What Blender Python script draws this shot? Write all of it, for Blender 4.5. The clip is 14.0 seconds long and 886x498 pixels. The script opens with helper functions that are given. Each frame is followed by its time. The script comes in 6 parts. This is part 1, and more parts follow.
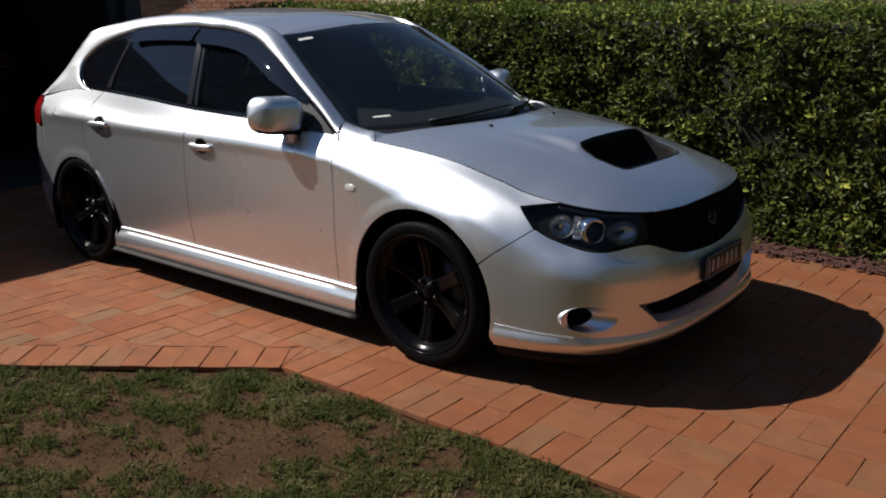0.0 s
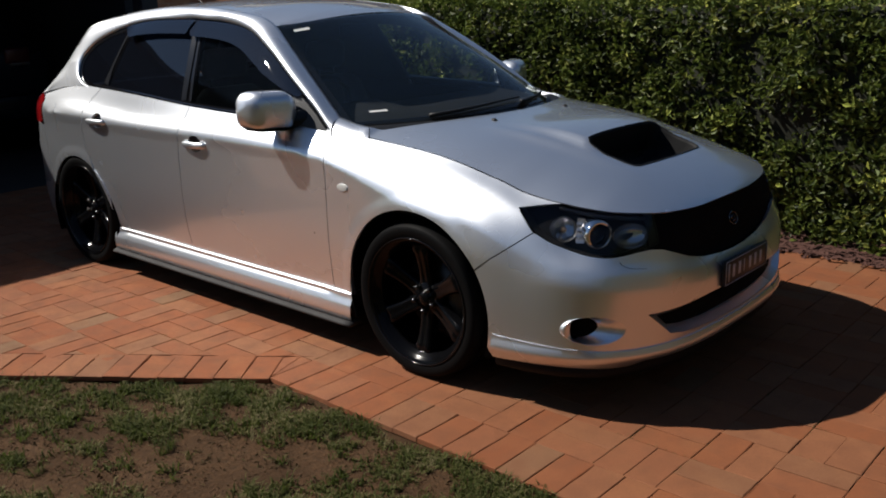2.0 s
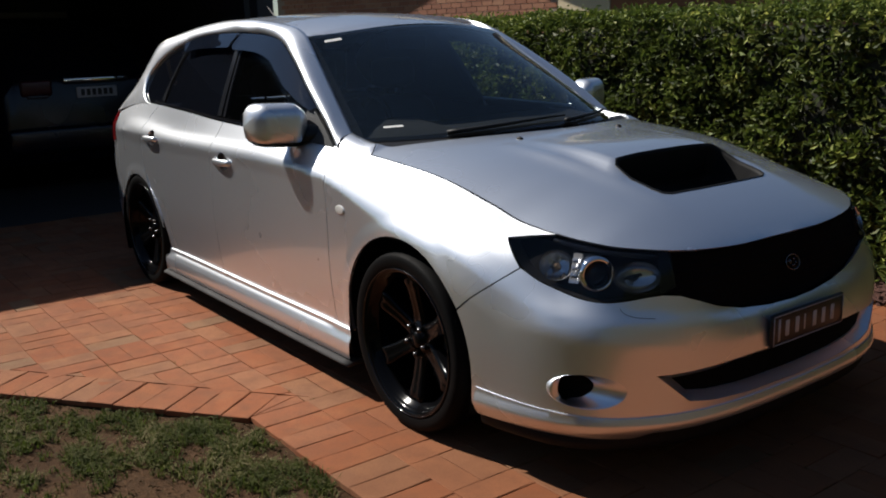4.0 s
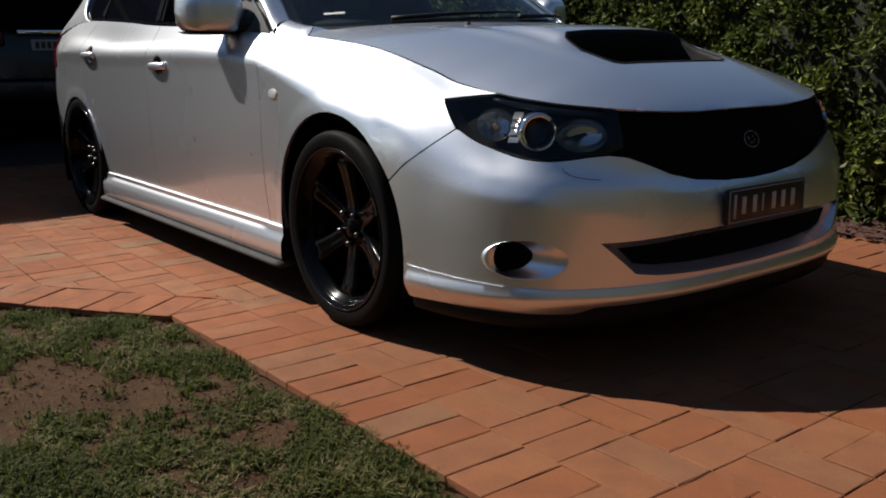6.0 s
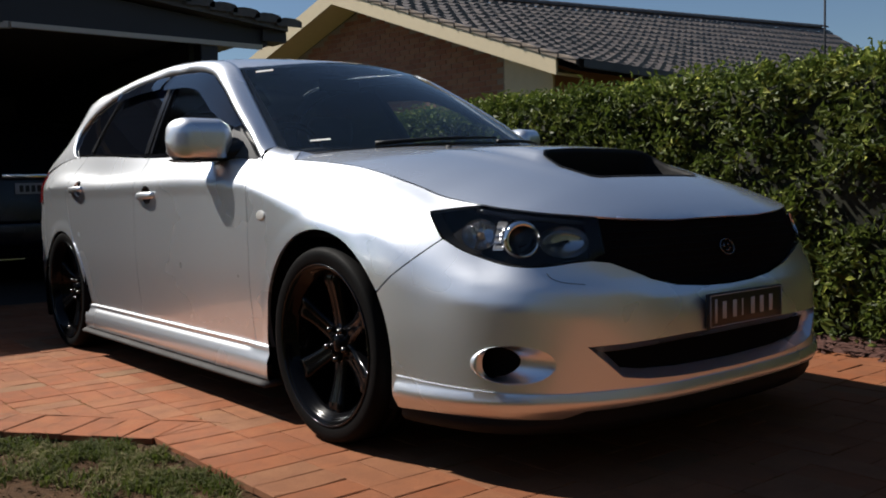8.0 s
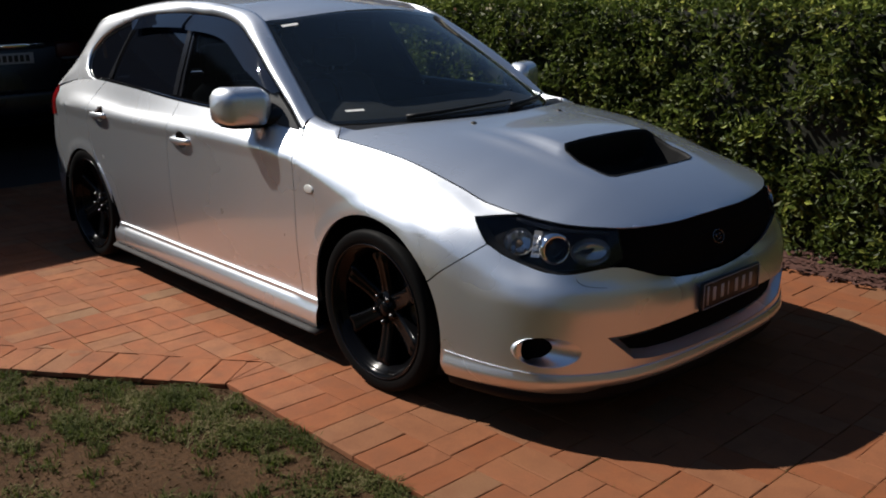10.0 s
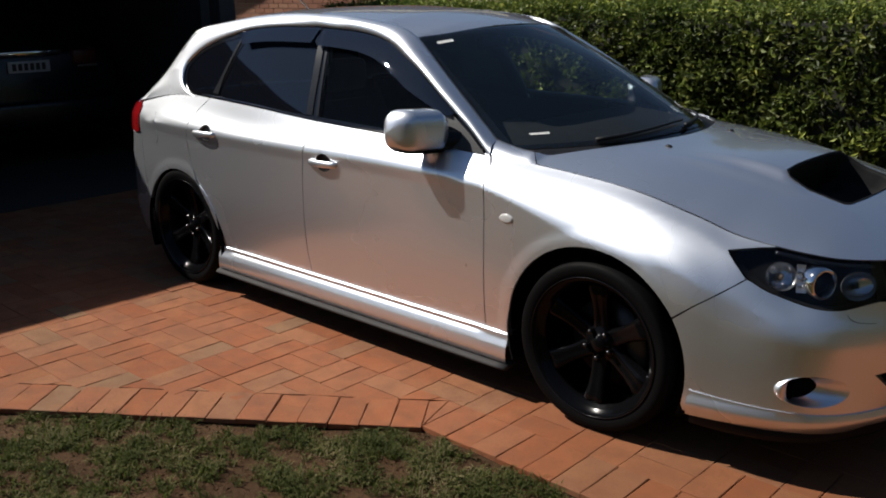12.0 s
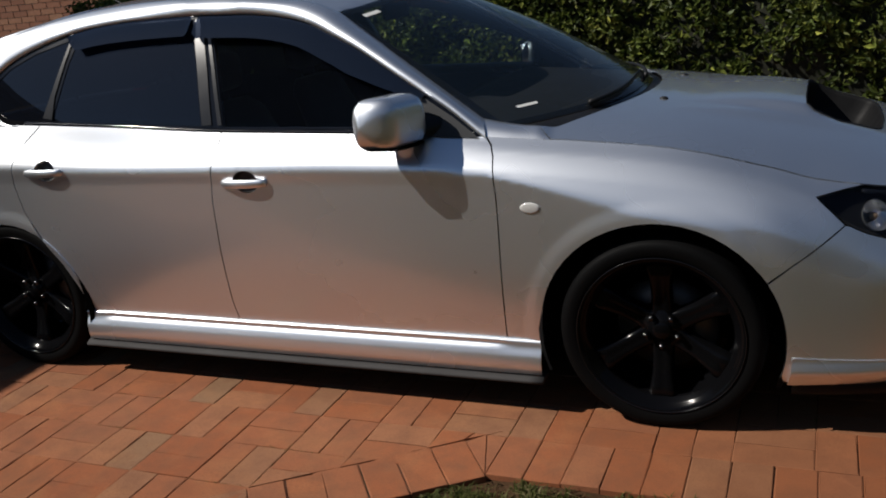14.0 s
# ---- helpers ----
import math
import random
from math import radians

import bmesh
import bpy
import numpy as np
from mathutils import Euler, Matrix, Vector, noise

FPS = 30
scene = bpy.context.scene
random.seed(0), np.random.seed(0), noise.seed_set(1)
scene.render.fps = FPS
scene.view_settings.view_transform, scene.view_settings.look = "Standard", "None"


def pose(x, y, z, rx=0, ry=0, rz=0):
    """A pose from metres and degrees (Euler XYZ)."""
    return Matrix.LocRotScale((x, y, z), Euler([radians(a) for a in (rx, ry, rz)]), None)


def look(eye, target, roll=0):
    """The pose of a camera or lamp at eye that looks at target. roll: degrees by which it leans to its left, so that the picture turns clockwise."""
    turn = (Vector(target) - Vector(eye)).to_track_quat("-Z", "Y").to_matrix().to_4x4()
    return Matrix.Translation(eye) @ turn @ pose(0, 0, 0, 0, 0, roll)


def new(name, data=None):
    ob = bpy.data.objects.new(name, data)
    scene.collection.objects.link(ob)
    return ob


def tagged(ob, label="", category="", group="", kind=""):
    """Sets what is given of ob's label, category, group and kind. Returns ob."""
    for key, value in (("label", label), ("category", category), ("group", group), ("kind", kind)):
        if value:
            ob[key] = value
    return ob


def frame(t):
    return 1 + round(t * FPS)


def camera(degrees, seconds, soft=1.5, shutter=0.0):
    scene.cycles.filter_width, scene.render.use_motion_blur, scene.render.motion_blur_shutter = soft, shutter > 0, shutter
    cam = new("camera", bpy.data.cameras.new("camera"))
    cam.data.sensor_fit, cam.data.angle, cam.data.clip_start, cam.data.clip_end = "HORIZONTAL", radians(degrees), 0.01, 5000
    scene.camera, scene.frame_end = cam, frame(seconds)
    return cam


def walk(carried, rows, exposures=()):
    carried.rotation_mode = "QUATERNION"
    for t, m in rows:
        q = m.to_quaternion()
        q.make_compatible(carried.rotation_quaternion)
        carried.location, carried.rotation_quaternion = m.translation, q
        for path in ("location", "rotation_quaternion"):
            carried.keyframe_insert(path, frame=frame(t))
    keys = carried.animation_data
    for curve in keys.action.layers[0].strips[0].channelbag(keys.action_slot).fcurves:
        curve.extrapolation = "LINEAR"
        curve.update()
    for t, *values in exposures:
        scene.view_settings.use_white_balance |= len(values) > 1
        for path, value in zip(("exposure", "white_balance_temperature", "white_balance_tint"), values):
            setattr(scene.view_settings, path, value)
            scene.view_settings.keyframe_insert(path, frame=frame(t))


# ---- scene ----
from mathutils.geometry import delaunay_2d_cdt

cam = camera(51.8, 14.0, soft=1.9)
PATH = [
    (0, (2.438, -3.619, 1.543), (1.225, -2.124, 1.001), -0.6),
    (0.5, (2.445, -3.616, 1.541), (1.229, -2.123, 1.002), -0.7),
    (1, (2.461, -3.577, 1.532), (1.225, -2.1, 0.996), -1.0),
    (1.5, (2.454, -3.508, 1.524), (1.211, -2.039, 0.98), -1.2),
    (2, (2.414, -3.292, 1.512), (1.129, -1.864, 0.956), -1.6),
    (2.5, (2.465, -3.118, 1.501), (1.135, -1.721, 0.971), -3.1),
    (2.7, (2.527, -3.045, 1.498), (1.142, -1.702, 0.97), -3.4),
    (4.8, (2.536, -2.303, 1.198), (0.949, -1.169, 0.754), -1.7),
    (5, (2.536, -2.3, 1.161), (0.969, -1.138, 0.721), -1.6),
    (5.5, (2.509, -2.303, 1.016), (0.967, -1.127, 0.527), -1.1),
    (6, (2.512, -2.315, 0.887), (0.967, -1.123, 0.45), -0.5),
    (6.5, (2.524, -2.328, 0.799), (0.984, -1.099, 0.455), 0.1),
    (7, (2.528, -2.338, 0.732), (0.971, -1.092, 0.577), -0.6),
    (7.5, (2.523, -2.336, 0.699), (0.971, -1.078, 0.613), -0.7),
    (7.7, (2.526, -2.343, 0.726), (0.973, -1.087, 0.634), -1.2),
    (9.8, (2.61, -2.788, 1.415), (1.206, -1.458, 0.906), -0.3),
    (10, (2.609, -2.836, 1.467), (1.191, -1.533, 0.923), -0.8),
    (10.5, (2.501, -3.003, 1.468), (1.109, -1.663, 0.951), 0.1),
    (11, (2.274, -3.211, 1.519), (1.033, -1.74, 0.974), 0.2),
    (11.5, (2.028, -3.289, 1.541), (0.711, -1.89, 0.988), 0.4),
    (12, (1.731, -3.412, 1.55), (0.423, -2.002, 1.0), -0.5),
    (12.5, (1.351, -3.599, 1.507), (0.32, -1.972, 0.971), -1.2),
    (13, (0.995, -3.613, 1.553), (0.068, -1.953, 0.933), -3.4),
    (13.5, (0.688, -3.621, 1.535), (-0.107, -1.883, 0.945), -3.7),
    (14, (0.512, -3.473, 1.506), (-0.25, -1.728, 0.893), -5.9),
]
# the film camera darkens as the sunlit side fills its picture
EXPOSURES = [(0.0, 0.32), (2.5, 0.32), (5.0, 0.38), (6.5, 0.37), (7.5, 0.58), (8.2, 0.58), (9.8, 0.37), (11.5, 0.37), (12.5, 0.26), (13.5, 0.04), (14.0, 0.02)]
walk(cam, [(t, look(eye, target, roll)) for t, eye, target, roll in PATH], EXPOSURES)

# ---- light: clear morning sun from behind the car's right, blue sky ----
SUN_TO = Vector((0.88, 0.47, -1.0)).normalized()
world = bpy.data.worlds.new("sky")
scene.world = world
world.use_nodes = True
wn = world.node_tree
sky = wn.nodes.new("ShaderNodeTexSky")
sky.sky_type, sky.sun_disc = "NISHITA", False
sky.sun_elevation = math.asin(-SUN_TO.z)
sky.sun_rotation = math.atan2(-SUN_TO.x, -SUN_TO.y)
sky.air_density, sky.dust_density, sky.ozone_density = 1.0, 0.15, 4.0
wn.links.new(sky.outputs[0], wn.nodes["Background"].inputs[0])
wn.nodes["Background"].inputs[1].default_value = 0.047
sun = new("sun", bpy.data.lights.new("sun", "SUN"))
sun.data.energy, sun.data.angle, sun.data.color = 5.0, radians(0.55), (1.0, 0.945, 0.87)
sun.matrix_world = look((-8, -5, 12), Vector((-8, -5, 12)) + SUN_TO)



# ---- materials ----
class Nodes:
    """A node material under construction."""

    def __init__(self, name, **values):
        self.mat = bpy.data.materials.new(name)
        self.mat.use_nodes = True
        self.tree = self.mat.node_tree
        self.bsdf = self.tree.nodes["Principled BSDF"]
        for key, value in values.items():
            self.set(key, value)

    def set(self, key, value):
        socket = self.bsdf.inputs[key.replace("_", " ")]
        if isinstance(value, bpy.types.NodeSocket):
            self.tree.links.new(value, socket)
        elif isinstance(value, tuple) and len(value) == 3 and socket.type == "RGBA":
            socket.default_value = (*value, 1)
        else:
            socket.default_value = value

    def node(self, kind, inputs=(), **settings):
        n = self.tree.nodes.new(kind)
        if "operation" in settings:
            n.operation = settings["operation"]
        if "feature" in settings:
            n.feature = settings["feature"]
        if "data_type" in settings:
            n.data_type = settings["data_type"]
        for key, value in dict(inputs).items():
            if isinstance(value, bpy.types.NodeSocket):
                self.tree.links.new(value, n.inputs[key])
            else:
                n.inputs[key].default_value = value
        return n

    def place(self, world_space=True):
        if world_space:
            return self.node("ShaderNodeNewGeometry").outputs["Position"]
        return self.node("ShaderNodeTexCoord").outputs["Object"]

    def noise(self, scale, detail=3.0, rough=0.55, where=None):
        return self.node("ShaderNodeTexNoise", {"Vector": where or self.place(), "Scale": scale, "Detail": detail, "Roughness": rough}).outputs["Fac"]

    def ramp(self, fac, *stops):
        n = self.node("ShaderNodeValToRGB", {"Fac": fac})
        els = n.color_ramp.elements
        while len(els) < len(stops):
            els.new(0.5)
        for el, (at, colour) in zip(els, stops):
            el.position, el.color = at, (*colour, 1) if isinstance(colour, tuple) else (colour, colour, colour, 1)
        return n.outputs["Color"]

    def mix(self, fac, a, b, blend="MIX"):
        n = self.tree.nodes.new("ShaderNodeMixRGB")
        n.blend_type = blend
        for i, value in enumerate((fac, a, b)):
            if isinstance(value, bpy.types.NodeSocket):
                self.tree.links.new(value, n.inputs[i])
            else:
                n.inputs[i].default_value = (*value, 1) if isinstance(value, tuple) else value
        return n.outputs[0]

    def bump(self, height, strength=0.3, distance=0.01):
        n = self.node("ShaderNodeBump", {"Height": height, "Strength": strength, "Distance": distance})
        self.tree.links.new(n.outputs[0], self.bsdf.inputs["Normal"])
        return n


def plain(name, colour, rough=0.5, metal=0.0, grain=0.0, scale=60.0, **more):
    """One colour with slight mottling and uneven gloss."""
    m = Nodes(name, Roughness=rough, Metallic=metal, **more)
    fac = m.noise(scale, 4)
    dark = tuple(c * 0.86 for c in colour)
    m.set("Base Color", m.mix(fac, dark, colour))
    m.set("Roughness", m.ramp(m.noise(scale * 0.23, 3), (0.3, max(rough - 0.06, 0.0)), (0.7, min(rough + 0.06, 1.0))))
    if grain:
        m.bump(m.noise(scale * 6, 2), grain, 0.002)
    return m.mat


def paint_silver():
    """Silver flake paint: a narrow and a broad gloss from the flakes under a clear coat."""
    m = Nodes("silver_paint", Metallic=1.0, Coat_Weight=1.0, Coat_Roughness=0.03)
    fleck = m.noise(900, 1, where=m.place(False))
    colour = m.mix(fleck, (0.735, 0.765, 0.81), (0.85, 0.88, 0.92))
    dust_haze = m.ramp(m.noise(3.0, 4), (0.35, 0.02), (0.75, 0.07))
    m.set("Base Color", colour)
    m.set("Coat Roughness", dust_haze)
    m.set("Roughness", m.ramp(m.noise(1.7, 3), (0.3, 0.25), (0.7, 0.29)))
    m.bump(fleck, 0.03, 0.0006)
    wide = m.node("ShaderNodeBsdfPrincipled", {"Base Color": colour, "Metallic": 1.0, "Roughness": 0.50, "Coat Weight": 1.0, "Coat Roughness": dust_haze})
    blend = m.node("ShaderNodeMixShader", {0: 0.5})
    m.tree.links.new(m.bsdf.outputs[0], blend.inputs[1])
    m.tree.links.new(wide.outputs[0], blend.inputs[2])
    m.tree.links.new(blend.outputs[0], m.tree.nodes["Material Output"].inputs[0])
    return m.mat


def tinted_glass(name, colour, share, body=(0.006, 0.007, 0.008), rough=0.01):
    """A thin pane: share of light that passes, tinted, and a clear gloss on top."""
    m = Nodes(name, Roughness=rough, Metallic=0.0)
    m.set("Base Color", body)
    m.set("Specular IOR Level", 0.85)
    through_it = m.node("ShaderNodeBsdfTransparent", {"Color": (*colour, 1)})
    blend = m.node("ShaderNodeMixShader", {0: share})
    m.tree.links.new(m.bsdf.outputs[0], blend.inputs[1])
    m.tree.links.new(through_it.outputs[0], blend.inputs[2])
    m.tree.links.new(blend.outputs[0], m.tree.nodes["Material Output"].inputs[0])
    return m.mat


def window_clear(name, tint, dust_haze=0.0, ior=1.62):
    """Clear pane whose gloss grows at grazing angles."""
    m = Nodes(name)
    m.tree.nodes.remove(m.bsdf)
    glossy = m.node("ShaderNodeBsdfGlossy", {"Roughness": 0.01})
    passing = m.node("ShaderNodeBsdfTransparent", {"Color": (*tint, 1)})
    fresnel = m.node("ShaderNodeFresnel", {"IOR": ior})
    blend = m.node("ShaderNodeMixShader", {0: fresnel.outputs[0]})
    # diffuse blue film stands in for sky haze reflected on the glass
    film = m.node("ShaderNodeBsdfDiffuse", {"Color": (0.28, 0.46, 0.70, 1)})
    seen = m.node("ShaderNodeMixShader", {0: dust_haze})
    m.tree.links.new(passing.outputs[0], seen.inputs[1])
    m.tree.links.new(film.outputs[0], seen.inputs[2])
    m.tree.links.new(seen.outputs[0], blend.inputs[1])
    m.tree.links.new(glossy.outputs[0], blend.inputs[2])
    m.tree.links.new(blend.outputs[0], m.tree.nodes["Material Output"].inputs[0])
    return m.mat


def brick_paver():
    m = Nodes("terracotta_paver", Roughness=0.88)
    m.set("Specular IOR Level", 0.25)
    rnd = m.node("ShaderNodeObjectInfo").outputs["Random"]
    isl = m.node("ShaderNodeNewGeometry").outputs["Random Per Island"]
    pick = m.node("ShaderNodeMath", {0: rnd, 1: isl}, operation="ADD")
    pick = m.node("ShaderNodeMath", {0: pick.outputs[0]}, operation="FRACT").outputs[0]
    base = m.ramp(pick, (0.0, (0.23, 0.072, 0.028)), (0.3, (0.26, 0.086, 0.034)), (0.55, (0.245, 0.090, 0.042)), (0.75, (0.285, 0.110, 0.050)), (0.92, (0.235, 0.110, 0.056)), (1.0, (0.20, 0.115, 0.062)))
    cloud = m.noise(9.0, 5, 0.62)
    base = m.mix(m.ramp(cloud, (0.42, 0.0), (0.70, 0.65)), base, (0.145, 0.062, 0.033))
    pale = m.noise(5.0, 4, 0.6, where=m.node("ShaderNodeVectorMath", {0: m.place(), 1: (7.3, 2.1, 0.0)}).outputs[0])
    base = m.mix(m.ramp(pale, (0.5, 0.0), (0.78, 0.45)), base, (0.34, 0.148, 0.062))
    fine = m.noise(140, 4, 0.7)
    base = m.mix(m.ramp(fine, (0.32, 0.4), (0.55, 0.0)), base, (0.12, 0.045, 0.022))
    stain = m.noise(1.4, 4, 0.6)
    base = m.mix(m.ramp(stain, (0.52, 0.0), (0.8, 0.4)), base, (0.15, 0.085, 0.042))
    pits = m.noise(420, 2, 0.6)
    base = m.mix(m.ramp(pits, (0.30, 0.55), (0.42, 0.0)), base, (0.07, 0.028, 0.016))
    # bricks coloured darker towards the street end of the drive, edged by noise
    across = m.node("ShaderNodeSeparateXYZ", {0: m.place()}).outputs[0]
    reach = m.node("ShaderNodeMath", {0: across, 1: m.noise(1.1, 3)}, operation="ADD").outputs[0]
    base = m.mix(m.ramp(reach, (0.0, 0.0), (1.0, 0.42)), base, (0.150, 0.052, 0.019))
    m.set("Base Color", base)
    m.bump(m.mix(0.4, fine, pits), 0.35, 0.0025)
    return m.mat


def joint_fill():
    """Sandy soil between the bricks with moss here and there."""
    m = Nodes("joint_sand", Roughness=0.95)
    base = m.mix(m.ramp(m.noise(24, 3), (0.4, 0.0), (0.60, 0.9)), (0.070, 0.034, 0.018), (0.17, 0.075, 0.037))
    base = m.mix(m.ramp(m.noise(3.1, 4), (0.52, 0.0), (0.66, 0.8)), base, (0.040, 0.042, 0.014))
    m.set("Base Color", base)
    m.bump(m.noise(200, 3), 0.5, 0.004)
    return m.mat


def leaf_green(name, lit_young):
    m = Nodes(name, Roughness=0.5)
    isl = m.node("ShaderNodeNewGeometry").outputs["Random Per Island"]
    patch = m.noise(2.6, 3)
    tone = m.node("ShaderNodeMath", {0: isl, 1: patch}, operation="MULTIPLY").outputs[0]
    # sunlit paleness put into the colour of new growth, top and proud clumps
    k = 1.75 if lit_young else 0.78
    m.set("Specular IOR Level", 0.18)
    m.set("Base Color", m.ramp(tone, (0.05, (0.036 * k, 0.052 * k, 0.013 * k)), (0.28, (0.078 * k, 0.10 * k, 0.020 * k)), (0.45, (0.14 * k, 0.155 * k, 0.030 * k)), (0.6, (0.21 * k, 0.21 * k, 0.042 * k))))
    m.set("Transmission Weight", 0.0)
    m.set("Subsurface Weight", 0.0)
    back = m.node("ShaderNodeBsdfTranslucent", {"Color": (0.12, 0.17, 0.03, 1)})
    blend = m.node("ShaderNodeMixShader", {0: 0.22})
    m.tree.links.new(m.bsdf.outputs[0], blend.inputs[1])
    m.tree.links.new(back.outputs[0], blend.inputs[2])
    m.tree.links.new(blend.outputs[0], m.tree.nodes["Material Output"].inputs[0])
    return m.mat


def grass_green():
    m = Nodes("lawn_grass", Roughness=0.7)
    m.set("Specular IOR Level", 0.12)
    isl = m.node("ShaderNodeNewGeometry").outputs["Random Per Island"]
    patch = m.noise(4.0, 3)
    tone = m.mix(0.5, m.ramp(isl, (0.0, 0.0), (1.0, 1.0)), m.ramp(patch, (0.3, 0.0), (0.7, 1.0)))
    m.set("Base Color", m.ramp(tone, (0.10, (0.020, 0.027, 0.006)), (0.40, (0.045, 0.053, 0.013)), (0.64, (0.092, 0.092, 0.030)), (0.86, (0.20, 0.16, 0.085))))
    back = m.node("ShaderNodeBsdfTranslucent", {"Color": (0.11, 0.15, 0.025, 1)})
    blend = m.node("ShaderNodeMixShader", {0: 0.25})
    m.tree.links.new(m.bsdf.outputs[0], blend.inputs[1])
    m.tree.links.new(back.outputs[0], blend.inputs[2])
    m.tree.links.new(blend.outputs[0], m.tree.nodes["Material Output"].inputs[0])
    return m.mat


def soil():
    m = Nodes("bare_soil", Roughness=0.95)
    m.set("Specular IOR Level", 0.15)
    a, b = m.noise(3.0, 5, 0.65), m.noise(60, 5, 0.7)
    base = m.ramp(a, (0.3, (0.050, 0.025, 0.011)), (0.55, (0.082, 0.043, 0.020)), (0.75, (0.115, 0.064, 0.033)))
    m.set("Base Color", m.mix(m.ramp(b, (0.35, 0.7), (0.6, 0.0)), base, (0.034, 0.020, 0.010)))
    m.bump(b, 0.8, 0.016)
    return m.mat


def wall_brick(name, tone=1.0):
    m = Nodes(name, Roughness=0.9)
    pick = m.node("ShaderNodeNewGeometry").outputs["Random Per Island"]
    base = m.ramp(pick, (0.0, (0.26 * tone, 0.105 * tone, 0.06 * tone)), (0.5, (0.33 * tone, 0.14 * tone, 0.08 * tone)), (1.0, (0.38 * tone, 0.19 * tone, 0.11 * tone)))
    fine = m.noise(60, 4)
    m.set("Base Color", m.mix(m.ramp(fine, (0.35, 0.4), (0.65, 0.0)), base, (0.15, 0.07, 0.045)))
    m.bump(fine, 0.4, 0.004)
    return m.mat


def roof_tile():
    m = Nodes("dark_roof_tile", Roughness=0.5)
    pick = m.node("ShaderNodeNewGeometry").outputs["Random Per Island"]
    base = m.ramp(pick, (0.0, (0.035, 0.030, 0.030)), (0.6, (0.060, 0.050, 0.048)), (1.0, (0.10, 0.08, 0.072)))
    m.set("Base Color", m.mix(m.ramp(m.noise(20, 4), (0.4, 0.4), (0.7, 0.0)), base, (0.12, 0.105, 0.09)))
    return m.mat


SILVER = paint_silver()
BLACK_GLOSS = plain("black_gloss", (0.005, 0.005, 0.006), 0.10, scale=8)
WHEEL_BLACK = plain("wheel_black_enamel", (0.003, 0.003, 0.0035), 0.12, scale=9, Specular_IOR_Level=0.11)
RUBBER = plain("tyre_rubber", (0.0035, 0.0035, 0.0037), 0.62, grain=0.25, scale=40, Specular_IOR_Level=0.06)
BLACK_PLASTIC = plain("black_plastic", (0.006, 0.006, 0.0065), 0.5, grain=0.2, scale=60, Specular_IOR_Level=0.35)
LIP_GREY = plain("weathered_grey_plastic", (0.045, 0.043, 0.043), 0.75, grain=0.2, scale=30, Specular_IOR_Level=0.2)
MATT_BLACK = plain("matt_black", (0.003, 0.003, 0.0035), 0.8, scale=20, Specular_IOR_Level=0.08)
SPLITTER = plain("scuffed_black_plastic", (0.007, 0.007, 0.0075), 0.6, grain=0.2, scale=30, Specular_IOR_Level=0.15)
CHROME = plain("chrome", (0.82, 0.82, 0.83), 0.07, 1.0, scale=12)
STEEL = plain("brake_steel", (0.10, 0.085, 0.075), 0.45, 0.8, scale=40)
TYRE_MARK = plain("tyre_side_print", (0.05, 0.05, 0.05), 0.5, scale=30)
GLASS_TINT = tinted_glass("tinted_side_glass", (0.26, 0.29, 0.34), 0.12, (0.004, 0.005, 0.008))
GLASS_CLEAR = window_clear("windscreen_glass", (0.78, 0.86, 0.86), 0.012, 1.5)
LAMP_CHROME = plain("lamp_reflector_chrome", (0.56, 0.57, 0.60), 0.18, 0.92, scale=12)
FRONT_TINT = tinted_glass("front_door_glass", (0.80, 0.86, 0.84), 0.86)
LENS = window_clear("headlamp_lens", (0.93, 0.94, 0.95), 0.0, 1.42)
SMOKE = tinted_glass("smoked_acrylic", (0.13, 0.16, 0.24), 0.15, (0.007, 0.010, 0.018))
SATIN_GREY = plain("satin_grey_trim", (0.009, 0.010, 0.013), 0.24, 0.0, scale=10, Specular_IOR_Level=0.35)
SAIL_GREY = plain("sail_panel_grey", (0.045, 0.046, 0.048), 0.45, 0.0, scale=10, Specular_IOR_Level=0.25)
BADGE = plain("dull_badge_chrome", (0.16, 0.16, 0.17), 0.25, 1.0, scale=20)
NUT = plain("wheel_nut_steel", (0.09, 0.088, 0.088), 0.25, 1.0, scale=20)
RED_LENS = plain("red_tail_lens", (0.24, 0.006, 0.008), 0.12, scale=15, Coat_Weight=0.7)
AMBER = plain("clear_marker_lens", (0.55, 0.54, 0.52), 0.12, scale=40, Coat_Weight=0.7)
WHITE_PRINT = plain("white_print", (0.72, 0.72, 0.70), 0.5, scale=40)
PLATE_BLACK = plain("plate_black", (0.012, 0.012, 0.014), 0.35, scale=40)
CABIN = plain("dark_cabin_trim", (0.008, 0.0085, 0.010), 0.8, grain=0.2, scale=60, Specular_IOR_Level=0.08)
CLOTH = plain("dark_seat_cloth", (0.030, 0.031, 0.034), 0.9, grain=0.3, scale=80)
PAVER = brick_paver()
JOINT = joint_fill()
LEAF = leaf_green("hedge_leaf", False)
LEAF_LIT_YOUNG = leaf_green("lit_young_hedge_leaf", True)
# near-black colour carries the shade deep inside the hedge
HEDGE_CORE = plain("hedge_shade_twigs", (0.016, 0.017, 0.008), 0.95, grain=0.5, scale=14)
GRASS = grass_green()
SOIL = soil()
dry = Nodes("dry_thatch", Roughness=0.9, Specular_IOR_Level=0.1)
dry.set("Base Color", dry.ramp(dry.node("ShaderNodeNewGeometry").outputs["Random Per Island"], (0.0, (0.035, 0.026, 0.012)), (0.55, (0.085, 0.058, 0.028)), (0.85, (0.075, 0.075, 0.026)), (1.0, (0.20, 0.15, 0.085))))
THATCH = dry.mat
far = Nodes("far_lawn", Roughness=0.95, Specular_IOR_Level=0.1)
